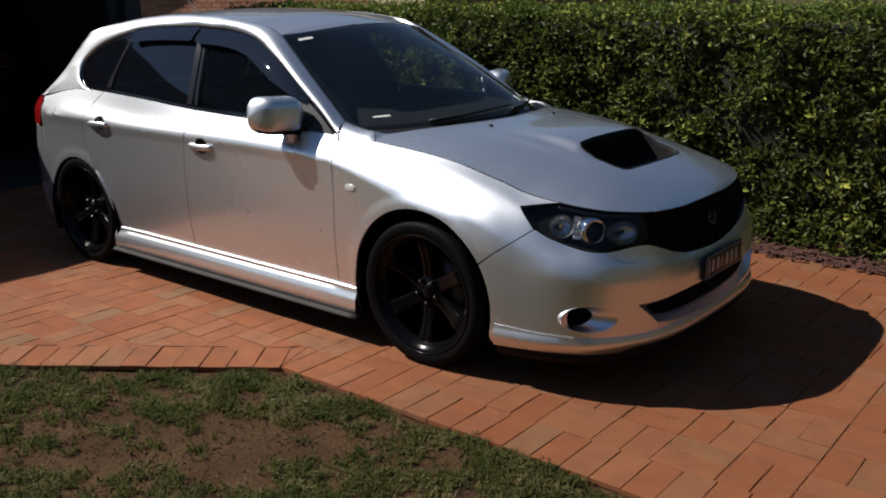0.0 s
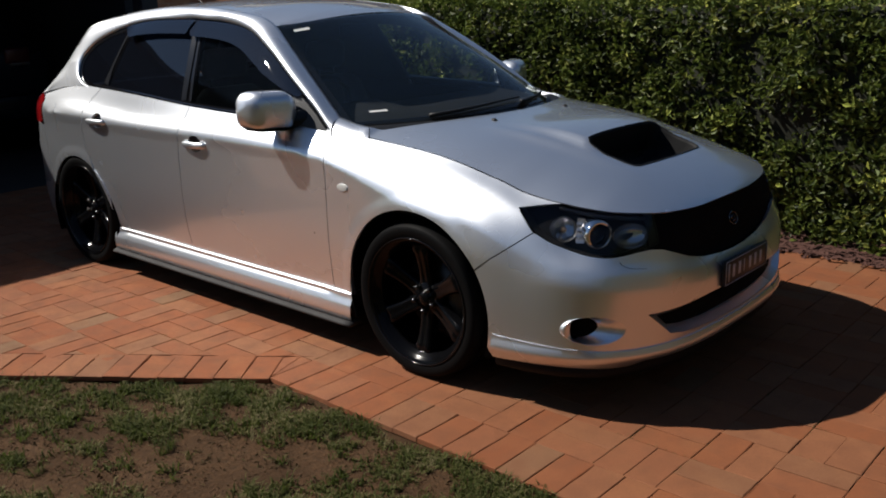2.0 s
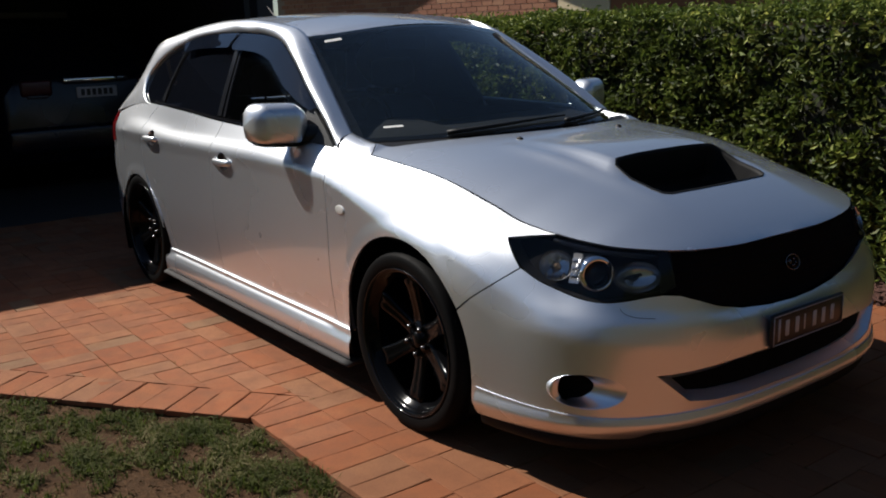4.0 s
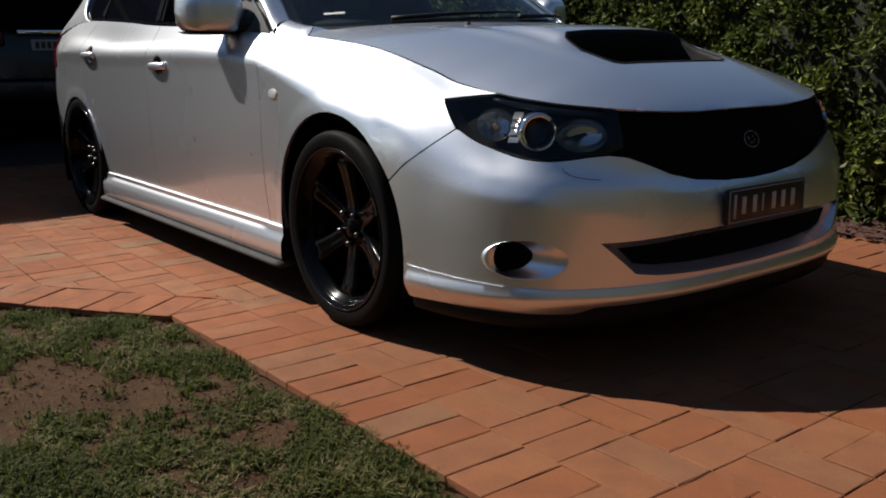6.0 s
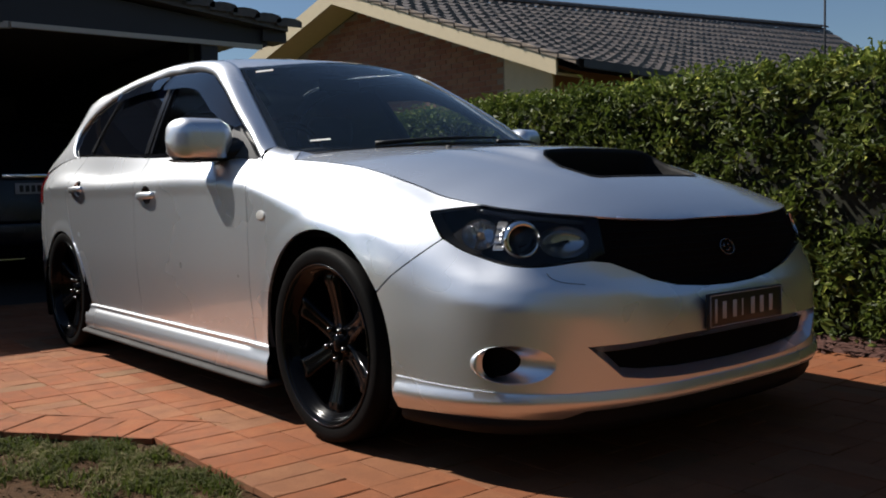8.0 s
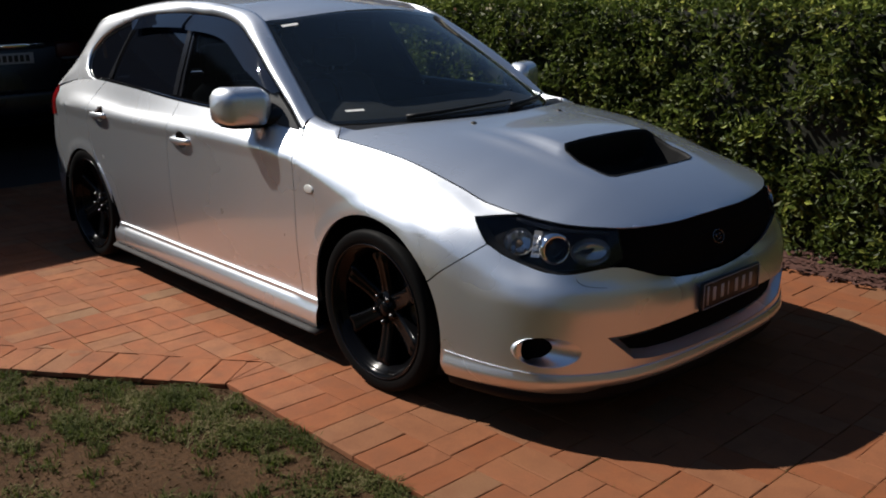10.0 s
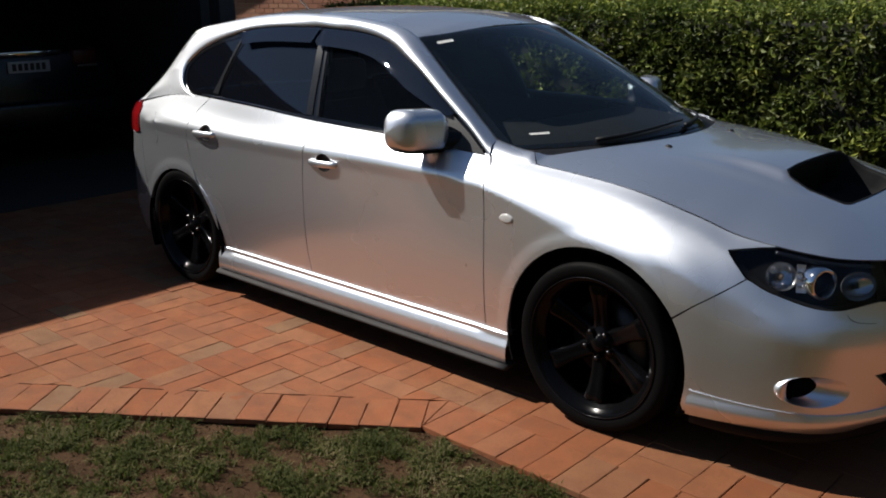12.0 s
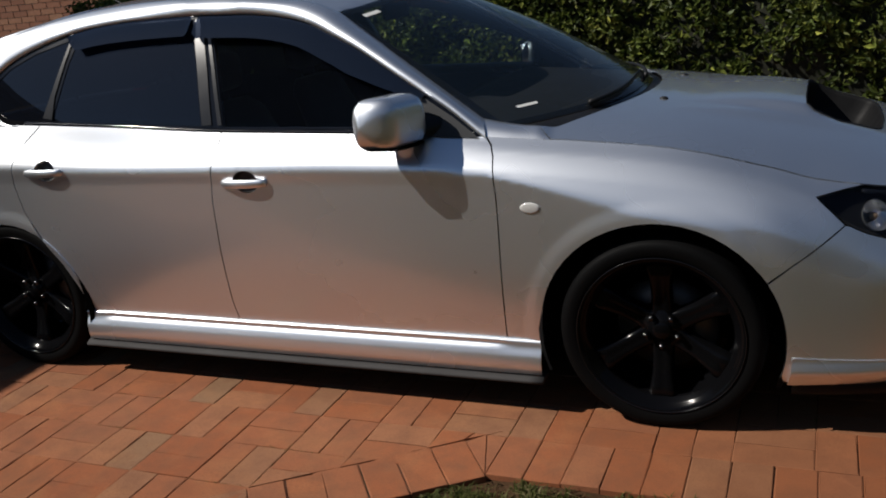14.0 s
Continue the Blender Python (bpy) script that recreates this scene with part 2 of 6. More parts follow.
far.set("Base Color", far.mix(far.ramp(far.noise(1.1, 5, 0.65), (0.42, 0.0), (0.62, 0.8)), far.mix(far.noise(18, 4, 0.7), (0.028, 0.038, 0.010), (0.070, 0.078, 0.024)), (0.085, 0.050, 0.026)))
far.bump(far.noise(40, 4, 0.7), 0.6, 0.03)
FAR_LAWN = far.mat
MULCH = plain("red_bark_mulch", (0.065, 0.024, 0.016), 0.95, grain=0.6, scale=30)
WALL_BRICK = wall_brick("red_house_brick")
MORTAR = plain("mortar", (0.30, 0.24, 0.19), 0.95, scale=30)
CREAM = plain("cream_painted_timber", (0.66, 0.55, 0.36), 0.55, scale=10)
TILE = roof_tile()
DARK_BOARD = plain("dark_blue_grey_cladding", (0.022, 0.023, 0.030), 0.6, scale=6)
PALE_BOARD = plain("weathered_pale_trim", (0.50, 0.47, 0.42), 0.6, scale=8)
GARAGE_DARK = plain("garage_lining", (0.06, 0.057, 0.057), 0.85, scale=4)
NAVY = plain("navy_car_paint", (0.004, 0.005, 0.010), 0.25, 0.0, scale=5)
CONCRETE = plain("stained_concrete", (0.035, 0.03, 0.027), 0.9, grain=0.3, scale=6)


# ---- mesh helpers ----
def obj(name, bm, material, smooth=True):
    me = bpy.data.meshes.new(name)
    bm.to_mesh(me)
    bm.free()
    for p in me.polygons:
        p.use_smooth = smooth
    for m in material if isinstance(material, (list, tuple)) else [material]:
        me.materials.append(m)
    if "facing" in me.attributes:
        facing = np.zeros(len(me.vertices) * 3)
        me.attributes["facing"].data.foreach_get("vector", facing)
        me.attributes.remove(me.attributes["facing"])
        me.normals_split_custom_set_from_vertices(facing.reshape(-1, 3).tolist())
    return new(name, me)


def part(name, bm, material, parent, label="", smooth=True):
    """Link a bmesh as one mesh object under a thing or a part."""
    ob = obj(name, bm, material, smooth)
    ob.parent = parent
    return tagged(ob, label)


def thing(name, label, category, at=(0, 0, 0), turn=0.0, group="", kind=""):
    ob = new(name)
    ob.location, ob.rotation_euler = at, (0, 0, radians(turn))
    ob.empty_display_size = 0.1
    return tagged(ob, label, category, group, kind)


def box(bm, lo, hi, bevel=0.0, seg=2, m=None):
    """A bevelled block between two corners."""
    c = [(a + b) / 2 for a, b in zip(lo, hi)]
    s = [abs(b - a) for a, b in zip(lo, hi)]
    made = bmesh.ops.create_cube(bm, size=1.0, matrix=(m or Matrix()) @ Matrix.Translation(c) @ Matrix.Diagonal((*s, 1)))
    if bevel:
        edges = list({e for v in made["verts"] for e in v.link_edges})
        bmesh.ops.bevel(bm, geom=edges, offset=min(bevel, min(s) * 0.45), segments=seg, profile=0.5, affect="EDGES")
    return bm


def loft(bm, rows, close_rows=False, close_cols=False, caps=False):
    """Quads between equally long rows of points."""
    vs = [[bm.verts.new(p) for p in r] for r in rows]
    n, k = len(vs), len(vs[0])
    for i in range(n if close_rows else n - 1):
        for j in range(k if close_cols else k - 1):
            a, b, c, d = vs[i][j], vs[i][(j + 1) % k], vs[(i + 1) % n][(j + 1) % k], vs[(i + 1) % n][j]
            if len({a, b, c, d}) == 4:
                bm.faces.new((a, b, c, d))
    if caps and close_cols:
        bm.faces.new(vs[0][::-1])
        bm.faces.new(vs[-1])
    return bm


def tube(bm, points, radius, sides=8, caps=True):
    pts = [Vector(p) for p in points]
    rows = []
    side = None
    for i, p in enumerate(pts):
        t = (pts[min(i + 1, len(pts) - 1)] - pts[max(i - 1, 0)]).normalized()
        side = (t.orthogonal() if side is None else side - t * side.dot(t)).normalized()
        up = t.cross(side)
        r = float(radius[i] if isinstance(radius, (list, tuple)) else radius)
        rows.append([p + r * (math.cos(a) * side + math.sin(a) * up) for a in (2 * math.pi * k / sides for k in range(sides))])
    return loft(bm, rows, close_cols=True, caps=caps)


def lathe(bm, profile, axis_at, sides=48, arc=(0.0, 2 * math.pi)):
    """Turn a profile of (radius, y) round the y axis through axis_at."""
    x0, y0, z0 = axis_at
    full = arc[1] - arc[0] > 6.28
    n = sides if full else sides + 1
    rows = [[(x0 + r * math.cos(a), y0 + y, z0 + r * math.sin(a)) for r, y in profile] for a in (arc[0] + (arc[1] - arc[0]) * k / sides for k in range(n))]
    return loft(bm, rows, close_rows=full)


def mirror(bm):
    bmesh.ops.scale(bm, vec=(1, -1, 1), verts=bm.verts)
    bmesh.ops.reverse_faces(bm, faces=bm.faces)
    return bm


def in_poly(p, poly):
    x, y = p
    inside = False
    for (x0, y0), (x1, y1) in zip(poly, poly[1:] + poly[:1]):
        if (y0 > y) != (y1 > y) and x < (x1 - x0) * (y - y0) / (y1 - y0) + x0:
            inside = not inside
    return inside


def area2(poly):
    return sum(a[0] * b[1] - b[0] * a[1] for a, b in zip(poly, poly[1:] + poly[:1])) / 2


def inset(poly, d):
    """Shrink a closed outline by d on every side."""
    if area2(poly) < 0:
        poly = poly[::-1]
    out = []
    for a, b, c in zip(poly[-1:] + poly[:-1], poly, poly[1:] + poly[:1]):
        u, v = Vector(b) - Vector(a), Vector(c) - Vector(b)
        if u.length < 1e-6 or v.length < 1e-6:
            continue
        u.normalize(), v.normalize()
        n = Vector((-u.y - v.y, u.x + v.x))
        n = n.normalized() if n.length > 1e-6 else Vector((-u.y, u.x))
        k = max(n.dot(Vector((-u.y, u.x))), 0.35)
        out.append(tuple(Vector(b) + n * (d / k)))
    return out


def dense(poly, step):
    out = []
    for a, b in zip(poly, poly[1:] + poly[:1]):
        n = max(1, math.ceil(math.dist(a, b) / step))
        out += [(a[0] + (b[0] - a[0]) * i / n, a[1] + (b[1] - a[1]) * i / n) for i in range(n)]
    return out


def far_from(p, poly, d):
    px, py = p
    for (x0, y0), (x1, y1) in zip(poly, poly[1:] + poly[:1]):
        dx, dy = x1 - x0, y1 - y0
        q = dx * dx + dy * dy
        f = 0 if q == 0 else min(1, max(0, ((px - x0) * dx + (py - y0) * dy) / q))
        if (px - x0 - f * dx) ** 2 + (py - y0 - f * dy) ** 2 < d * d:
            return False
    return True


def sheet(outer, surface, step=0.03, gap=0.0, depth=0.012, holes=(), centre=(-1.0, 0.0, 0.45), lines=()):
    """A pressed panel: a flat outline with holes laid onto a curved surface, its edges folded inwards. lines: rows of extra points to keep a crease crisp."""
    outer = dense(inset([tuple(p) for p in outer], gap), step * 0.6)
    holes = [dense([tuple(p) for p in h], step * 0.6) for h in holes]
    pts, edges = [], []
    for loop in [outer] + holes:
        k = len(pts)
        pts += loop
        edges += [(k + i, k + (i + 1) % len(loop)) for i in range(len(loop))]
    xs, ys = [p[0] for p in outer], [p[1] for p in outer]
    for i in range(int((max(xs) - min(xs)) / step) + 2):
        for j in range(int((max(ys) - min(ys)) / (step * 0.8)) + 2):
            p = (min(xs) + (i + 0.5 * (j % 2)) * step, min(ys) + j * step * 0.8)
            if in_poly(p, outer) and far_from(p, outer, step * 0.4) and all(not in_poly(p, h) and far_from(p, h, step * 0.4) for h in holes):
                pts.append(p)
    got = delaunay_2d_cdt([Vector(p) for p in pts], edges, [], 0, 1e-6)
    flat, tris = got[0], got[2]
    bm = bmesh.new()
    facing = bm.verts.layers.float_vector.new("facing")
    vs, eps = [], 0.002
    for p in flat:
        q = Vector(surface(*p))
        v = bm.verts.new(q)
        v[facing] = (Vector(surface(p[0] + eps, p[1])) - q).cross(Vector(surface(p[0], p[1] + eps)) - q).normalized()
        vs.append(v)
    for t in tris:
        c = (sum(flat[i][0] for i in t) / 3, sum(flat[i][1] for i in t) / 3)
        if in_poly(c, outer) and not any(in_poly(c, h) for h in holes):
            bm.faces.new([vs[i] for i in t])
    bmesh.ops.delete(bm, geom=[v for v in bm.verts if not v.link_faces], context="VERTS")
    bmesh.ops.recalc_face_normals(bm, faces=bm.faces)
    bm.normal_update()
    centre = Vector(centre)
    if sum((f.calc_center_median() - centre).dot(f.normal) * f.calc_area() for f in bm.faces) < 0:
        bmesh.ops.reverse_faces(bm, faces=bm.faces)
    bm.normal_update()
    for v in bm.verts:
        if v[facing].dot(v.normal) < 0:
            v[facing] = -v[facing]
    if depth:
        rim = [e for e in bm.edges if len(e.link_faces) == 1]
        up, down = {}, {}
        for e in rim:
            for v in e.verts:
                if v not in up:
                    up[v] = bm.verts.new(v.co - v.normal * 0.0004)
                    down[v] = bm.verts.new(v.co - v.normal * depth)
        for e in rim:
            f = e.link_faces[0]
            a, b = e.verts
            order = [v for v in f.verts]
            if order[(order.index(a) + 1) % len(order)] != b:
                a, b = b, a
            bm.faces.new((up[b], up[a], down[a], down[b]))
    return bm


# ---- ground: one sheet to the horizon ----
bm = bmesh.new()
ring_r = [0, 2, 4, 8, 20, 60, 300, 1500]
rows = [[(r * math.cos(a), r * math.sin(a) - 1.5, -0.055) for a in (2 * math.pi * k / 48 for k in range(48))] for r in ring_r[1:]]
loft(bm, rows, close_cols=True)
vs = [v for v in bm.verts][:48]
bm.faces.new(vs)
bmesh.ops.recalc_face_normals(bm, faces=bm.faces)
tagged(obj("ground", bm, FAR_LAWN, False), "patchy green and brown lawn reaching into the distance", "ground", kind="structure")

CORNER = Vector((-0.405, -1.232))
EDGE_DIR = Vector((-0.806, -0.592)).normalized()
EDGE_IN = Vector((EDGE_DIR.y, -EDGE_DIR.x))
if EDGE_IN.y < 0:
    EDGE_IN = -EDGE_IN


def lawn_depth(x, y):
    a = CORNER.y - y
    b = -(Vector((x, y)) - CORNER).dot(EDGE_IN)
    return min(a, b)


# lawn bed: uneven soil just below the bricks
bm = bmesh.new()
nx, ny = 110, 80
grid = {}
for i in range(nx + 1):
    for j in range(ny + 1):
        x, y = -4.5 + 9.0 * i / nx, -1.2 - 3.6 * j / ny
        d = lawn_depth(x, y)
        if d > -0.09:
            z = -0.022 + 0.016 * noise.noise((x * 2.1, y * 2.1, 0)) + 0.008 * noise.noise((x * 9, y * 9, 3)) 
            grid[i, j] = bm.verts.new((x, y, z))
for i in range(nx):
    for j in range(ny):
        q = [(i, j), (i, j + 1), (i + 1, j + 1), (i + 1, j)]
        if all(k in grid for k in q):
            bm.faces.new([grid[k] for k in q])
tagged(obj("lawn_soil", bm, SOIL), "bare brown soil showing between tufts of grass", "soil", kind="structure")


def grass():
    """Tufts of blades, thick in patches and missing where the soil shows."""
    rng = np.random.default_rng(5)
    verts, faces = [], []
    spots = rng.uniform((-3.4, -3.3), (3.2, -1.22), (70000, 2))
    for x, y in spots:
        d = lawn_depth(x, y)
        if d < 0.0:
            continue
        cover = 0.8 * noise.noise((x * 1.7 + 3.1, y * 2.3, 0.4)) + 0.8 * noise.noise((x * 5.5, y * 7.5, 2.0)) + 0.55 * noise.noise((x * 15, y * 17, 5.0))
        bare = 0.5 * math.exp(-(((x + 0.18) / 0.55) ** 2 + ((y + 1.72) / 0.24) ** 2)) + 0.3 * math.exp(-(((x + 0.9) / 0.3) ** 2 + ((y + 2.05) / 0.2) ** 2))
        if cover + 0.16 - bare - (0.25 if d < 0.03 else 0.0) + 0.35 * min(1, max(0, (x - 0.25) / 0.5)) < rng.uniform(-0.12, 0.22):
            continue
        z = -0.026 + 0.016 * noise.noise((x * 2.1, y * 2.1, 0))
        lush = min(1.0, max(0.0, 0.45 + 1.1 * cover))
        face = rng.uniform(0, 6.283)
        for _ in range(4):
            a, lean, h, w = face + rng.normal(0, 1.3), rng.uniform(0.3, 1.5), rng.uniform(0.014, 0.028) + 0.030 * lush * rng.random(), rng.uniform(0.0014, 0.0030)
            px, py = x + rng.normal(0, 0.007), y + rng.normal(0, 0.007)
            dx, dy = math.cos(a), math.sin(a)
            k = len(verts)
            mx, my, mz = px + dx * h * lean * 0.4, py + dy * h * lean * 0.4, z + h * 0.65
            verts += [(px - dy * w, py + dx * w, z), (px + dy * w, py - dx * w, z), (mx + dy * w * 0.8, my - dx * w * 0.8, mz), (mx - dy * w * 0.8, my + dx * w * 0.8, mz), (px + dx * h * lean, py + dy * h * lean, z + h * (1.15 - 0.45 * lean))]
            faces += [(k, k + 1, k + 2, k + 3), (k + 3, k + 2, k + 4)]
    me = bpy.data.meshes.new("grass")
    me.from_pydata(verts, [], faces)
    me.materials.append(GRASS)
    return tagged(new("grass", me), "short patchy green lawn grass with dry bare spots", "grass", kind="stuff")


grass()


def thatch():
    """Dry clippings, runners and crumbs of earth that lie on the bare patches."""
    rng = np.random.default_rng(15)
    verts, faces = [], []
    for x, y in rng.uniform((-3.2, -3.1), (2.6, -1.25), (26000, 2)):
        if lawn_depth(x, y) < 0.01 or noise.noise((x * 6, y * 6, 12)) + 0.6 * noise.noise((x * 19, y * 19, 8)) < rng.uniform(-0.5, 0.3):
            continue
        z = -0.019 + 0.016 * noise.noise((x * 2.1, y * 2.1, 0)) + 0.008 * noise.noise((x * 9, y * 9, 3))
        a, l, w = rng.uniform(0, 6.283), rng.uniform(0.006, 0.022), rng.uniform(0.0008, 0.0022)
        dx, dy, k = math.cos(a), math.sin(a), len(verts)
        rise = rng.uniform(0.0, 0.006)
        verts += [(x - dy * w, y + dx * w, z), (x + dy * w, y - dx * w, z), (x + dx * l * 0.5, y + dy * l * 0.5, z + rise + 0.003), (x + dx * l, y + dy * l, z + rise * 0.5)]
        faces += [(k, k + 1, k + 2), (k + 1, k + 3, k + 2)]
    me = bpy.data.meshes.new("dry_thatch")
    me.from_pydata(verts, [], faces)
    me.materials.append(THATCH)
    return tagged(new("dry_thatch", me), "dry brown grass clippings lying on bare soil", "thatch", kind="stuff")


thatch()


# ---- hedge ----
HEDGE_X0, HEDGE_X1, HEDGE_Y0, HEDGE_Y1, HEDGE_Z = -4.7, 4.2, 1.93, 3.0, 1.40


def hedge():
    hed = thing("hedge", "tall clipped green hedge with small glossy leaves beside the driveway", "hedge")
    bm = bmesh.new()
    rows = []
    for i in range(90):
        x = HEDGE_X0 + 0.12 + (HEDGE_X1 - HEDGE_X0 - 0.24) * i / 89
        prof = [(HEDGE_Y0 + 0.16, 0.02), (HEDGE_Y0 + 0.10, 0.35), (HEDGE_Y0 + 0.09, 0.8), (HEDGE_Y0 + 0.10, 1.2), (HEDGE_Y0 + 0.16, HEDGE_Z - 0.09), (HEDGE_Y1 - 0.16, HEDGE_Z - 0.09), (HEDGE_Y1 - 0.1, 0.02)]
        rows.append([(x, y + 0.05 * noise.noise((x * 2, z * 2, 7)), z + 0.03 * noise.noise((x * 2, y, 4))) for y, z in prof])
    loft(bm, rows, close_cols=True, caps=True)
    part("hedge_core", bm, HEDGE_CORE, hed, "solid hedge core, coloured dark as its shaded twigs", False)
    rng = np.random.default_rng(11)
    verts, faces, tints = [], [], []

    def leaf(p, n, size, lit_young=0):
        t = Vector((rng.normal(), rng.normal(), rng.normal() * 0.8 + 0.25))
        t = (t - n * t.dot(n) * 0.55).normalized()
        s = t.cross(n + Vector((rng.normal(), rng.normal(), rng.normal())) * 0.35).normalized()
        up = s.cross(t) * size * 0.16
        k = len(verts)
        w = size * rng.uniform(0.20, 0.27)
        verts.extend([p, p + t * size * 0.45 + s * w + up, p + t * size, p + t * size * 0.45 - s * w + up, p + t * size * 0.5])
        faces.extend([(k, k + 1, k + 4), (k + 1, k + 2, k + 4), (k + 2, k + 3, k + 4), (k + 3, k, k + 4)])
        tints.extend([lit_young] * 4)

    def spray(p, n, count, spread, size, lit_young=0.0):
        for _ in range(count):
            q = Vector(p) + Vector((rng.normal(), rng.normal() * 0.7, rng.normal())) * spread
            leaf(q, (n + Vector((rng.normal(), rng.normal(), rng.normal())) * 0.6).normalized(), size * rng.uniform(0.7, 1.25), int(rng.random() < lit_young))

    # the face: overlapping clumps that stand proud, dark hollows between them
    for _ in range(8200):
        x, z = rng.uniform(HEDGE_X0, HEDGE_X1), rng.uniform(0.03, HEDGE_Z)
        if x > 2.6 and rng.random() < 0.5:
            continue
        clump = noise.noise((x * 3.4, z * 3.8, 1)) + 0.55 * noise.noise((x * 8.5, z * 8.5, 5))
        if clump < -0.42 and rng.random() < 0.65:
            continue
        lump = -0.085 * clump
        y = HEDGE_Y0 + 0.055 + lump - (0.40 * (0.28 - z) if z < 0.28 else 0) + (0.06 * max(0, z - 1.28) / 0.12)
        # paler leaves along the top edge and proud clumps stand in for sunlight
        lit_share = 0.06 + (0.5 if z > HEDGE_Z - 0.08 else 0.0) + 0.38 * min(1, max(0, (clump - 0.10) / 0.35))
        spray((x, y, z), Vector((0, -1, 0.3)), 6, 0.026, 0.050, lit_share)
    for _ in range(5200):
        x, y = rng.uniform(HEDGE_X0, HEDGE_X1), rng.uniform(HEDGE_Y0 + 0.02, HEDGE_Y1)
        z = HEDGE_Z + 0.03 * noise.noise((x * 2.5, y * 3, 2)) + abs(rng.normal(0, 0.018)) - 0.02
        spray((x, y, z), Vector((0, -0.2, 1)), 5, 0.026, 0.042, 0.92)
    for _ in range(700):
        y, z = rng.uniform(HEDGE_Y0, HEDGE_Y1), rng.uniform(0.05, HEDGE_Z)
        spray((HEDGE_X0 + 0.05 + 0.04 * rng.normal(), y, z), Vector((-1, 0, 0.2)), 4, 0.022, 0.040)
    me = bpy.data.meshes.new("leaves")
    me.from_pydata([tuple(v) for v in verts], [], faces)
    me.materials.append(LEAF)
    me.materials.append(LEAF_LIT_YOUNG)
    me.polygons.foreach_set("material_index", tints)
    ob = new("leaves", me)
    ob.parent = hed
    tagged(ob, "small oval leaves, new growth and sunlit tops coloured paler", kind="stuff")


hedge()
bm = bmesh.new()
rows = [[(x, y, z + 0.012 * noise.noise((x * 8, y * 8, 1))) for y, z in ((1.70, -0.02), (1.74, 0.012), (1.85, 0.02), (2.1, 0.03), (2.9, 0.03))] for x in np.linspace(-4.7, 4.2, 160)]
tagged(obj("garden_bed", loft(bm, rows), MULCH), "reddish bark mulch under the hedge", "garden bed", kind="structure")
rng = np.random.default_rng(3)
verts, faces = [], []
for _ in range(1400):
    x, y = rng.uniform(-1.5, 4), rng.uniform(1.66, 1.98)
    a, l, w, z = rng.uniform(0, 6.28), rng.uniform(0.012, 0.04), rng.uniform(0.005, 0.012), rng.uniform(0.012, 0.03)
    d, s = Vector((math.cos(a), math.sin(a), rng.normal(0, 0.25))) * l, Vector((-math.sin(a), math.cos(a), 0)) * w
    p, k = Vector((x, y, z)), len(verts)
    verts += [tuple(p - d - s), tuple(p + d - s), tuple(p + d + s), tuple(p - d + s), tuple(p + Vector((0, 0, 0.008)))]
    faces += [(k, k + 1, k + 4), (k + 1, k + 2, k + 4), (k + 2, k + 3, k + 4), (k + 3, k, k + 4)]
me = bpy.data.meshes.new("bark_chips")
me.from_pydata(verts, [], faces)
me.materials.append(MULCH)
tagged(new("bark_chips", me), "loose red bark chips along the hedge", "bark", kind="stuff")


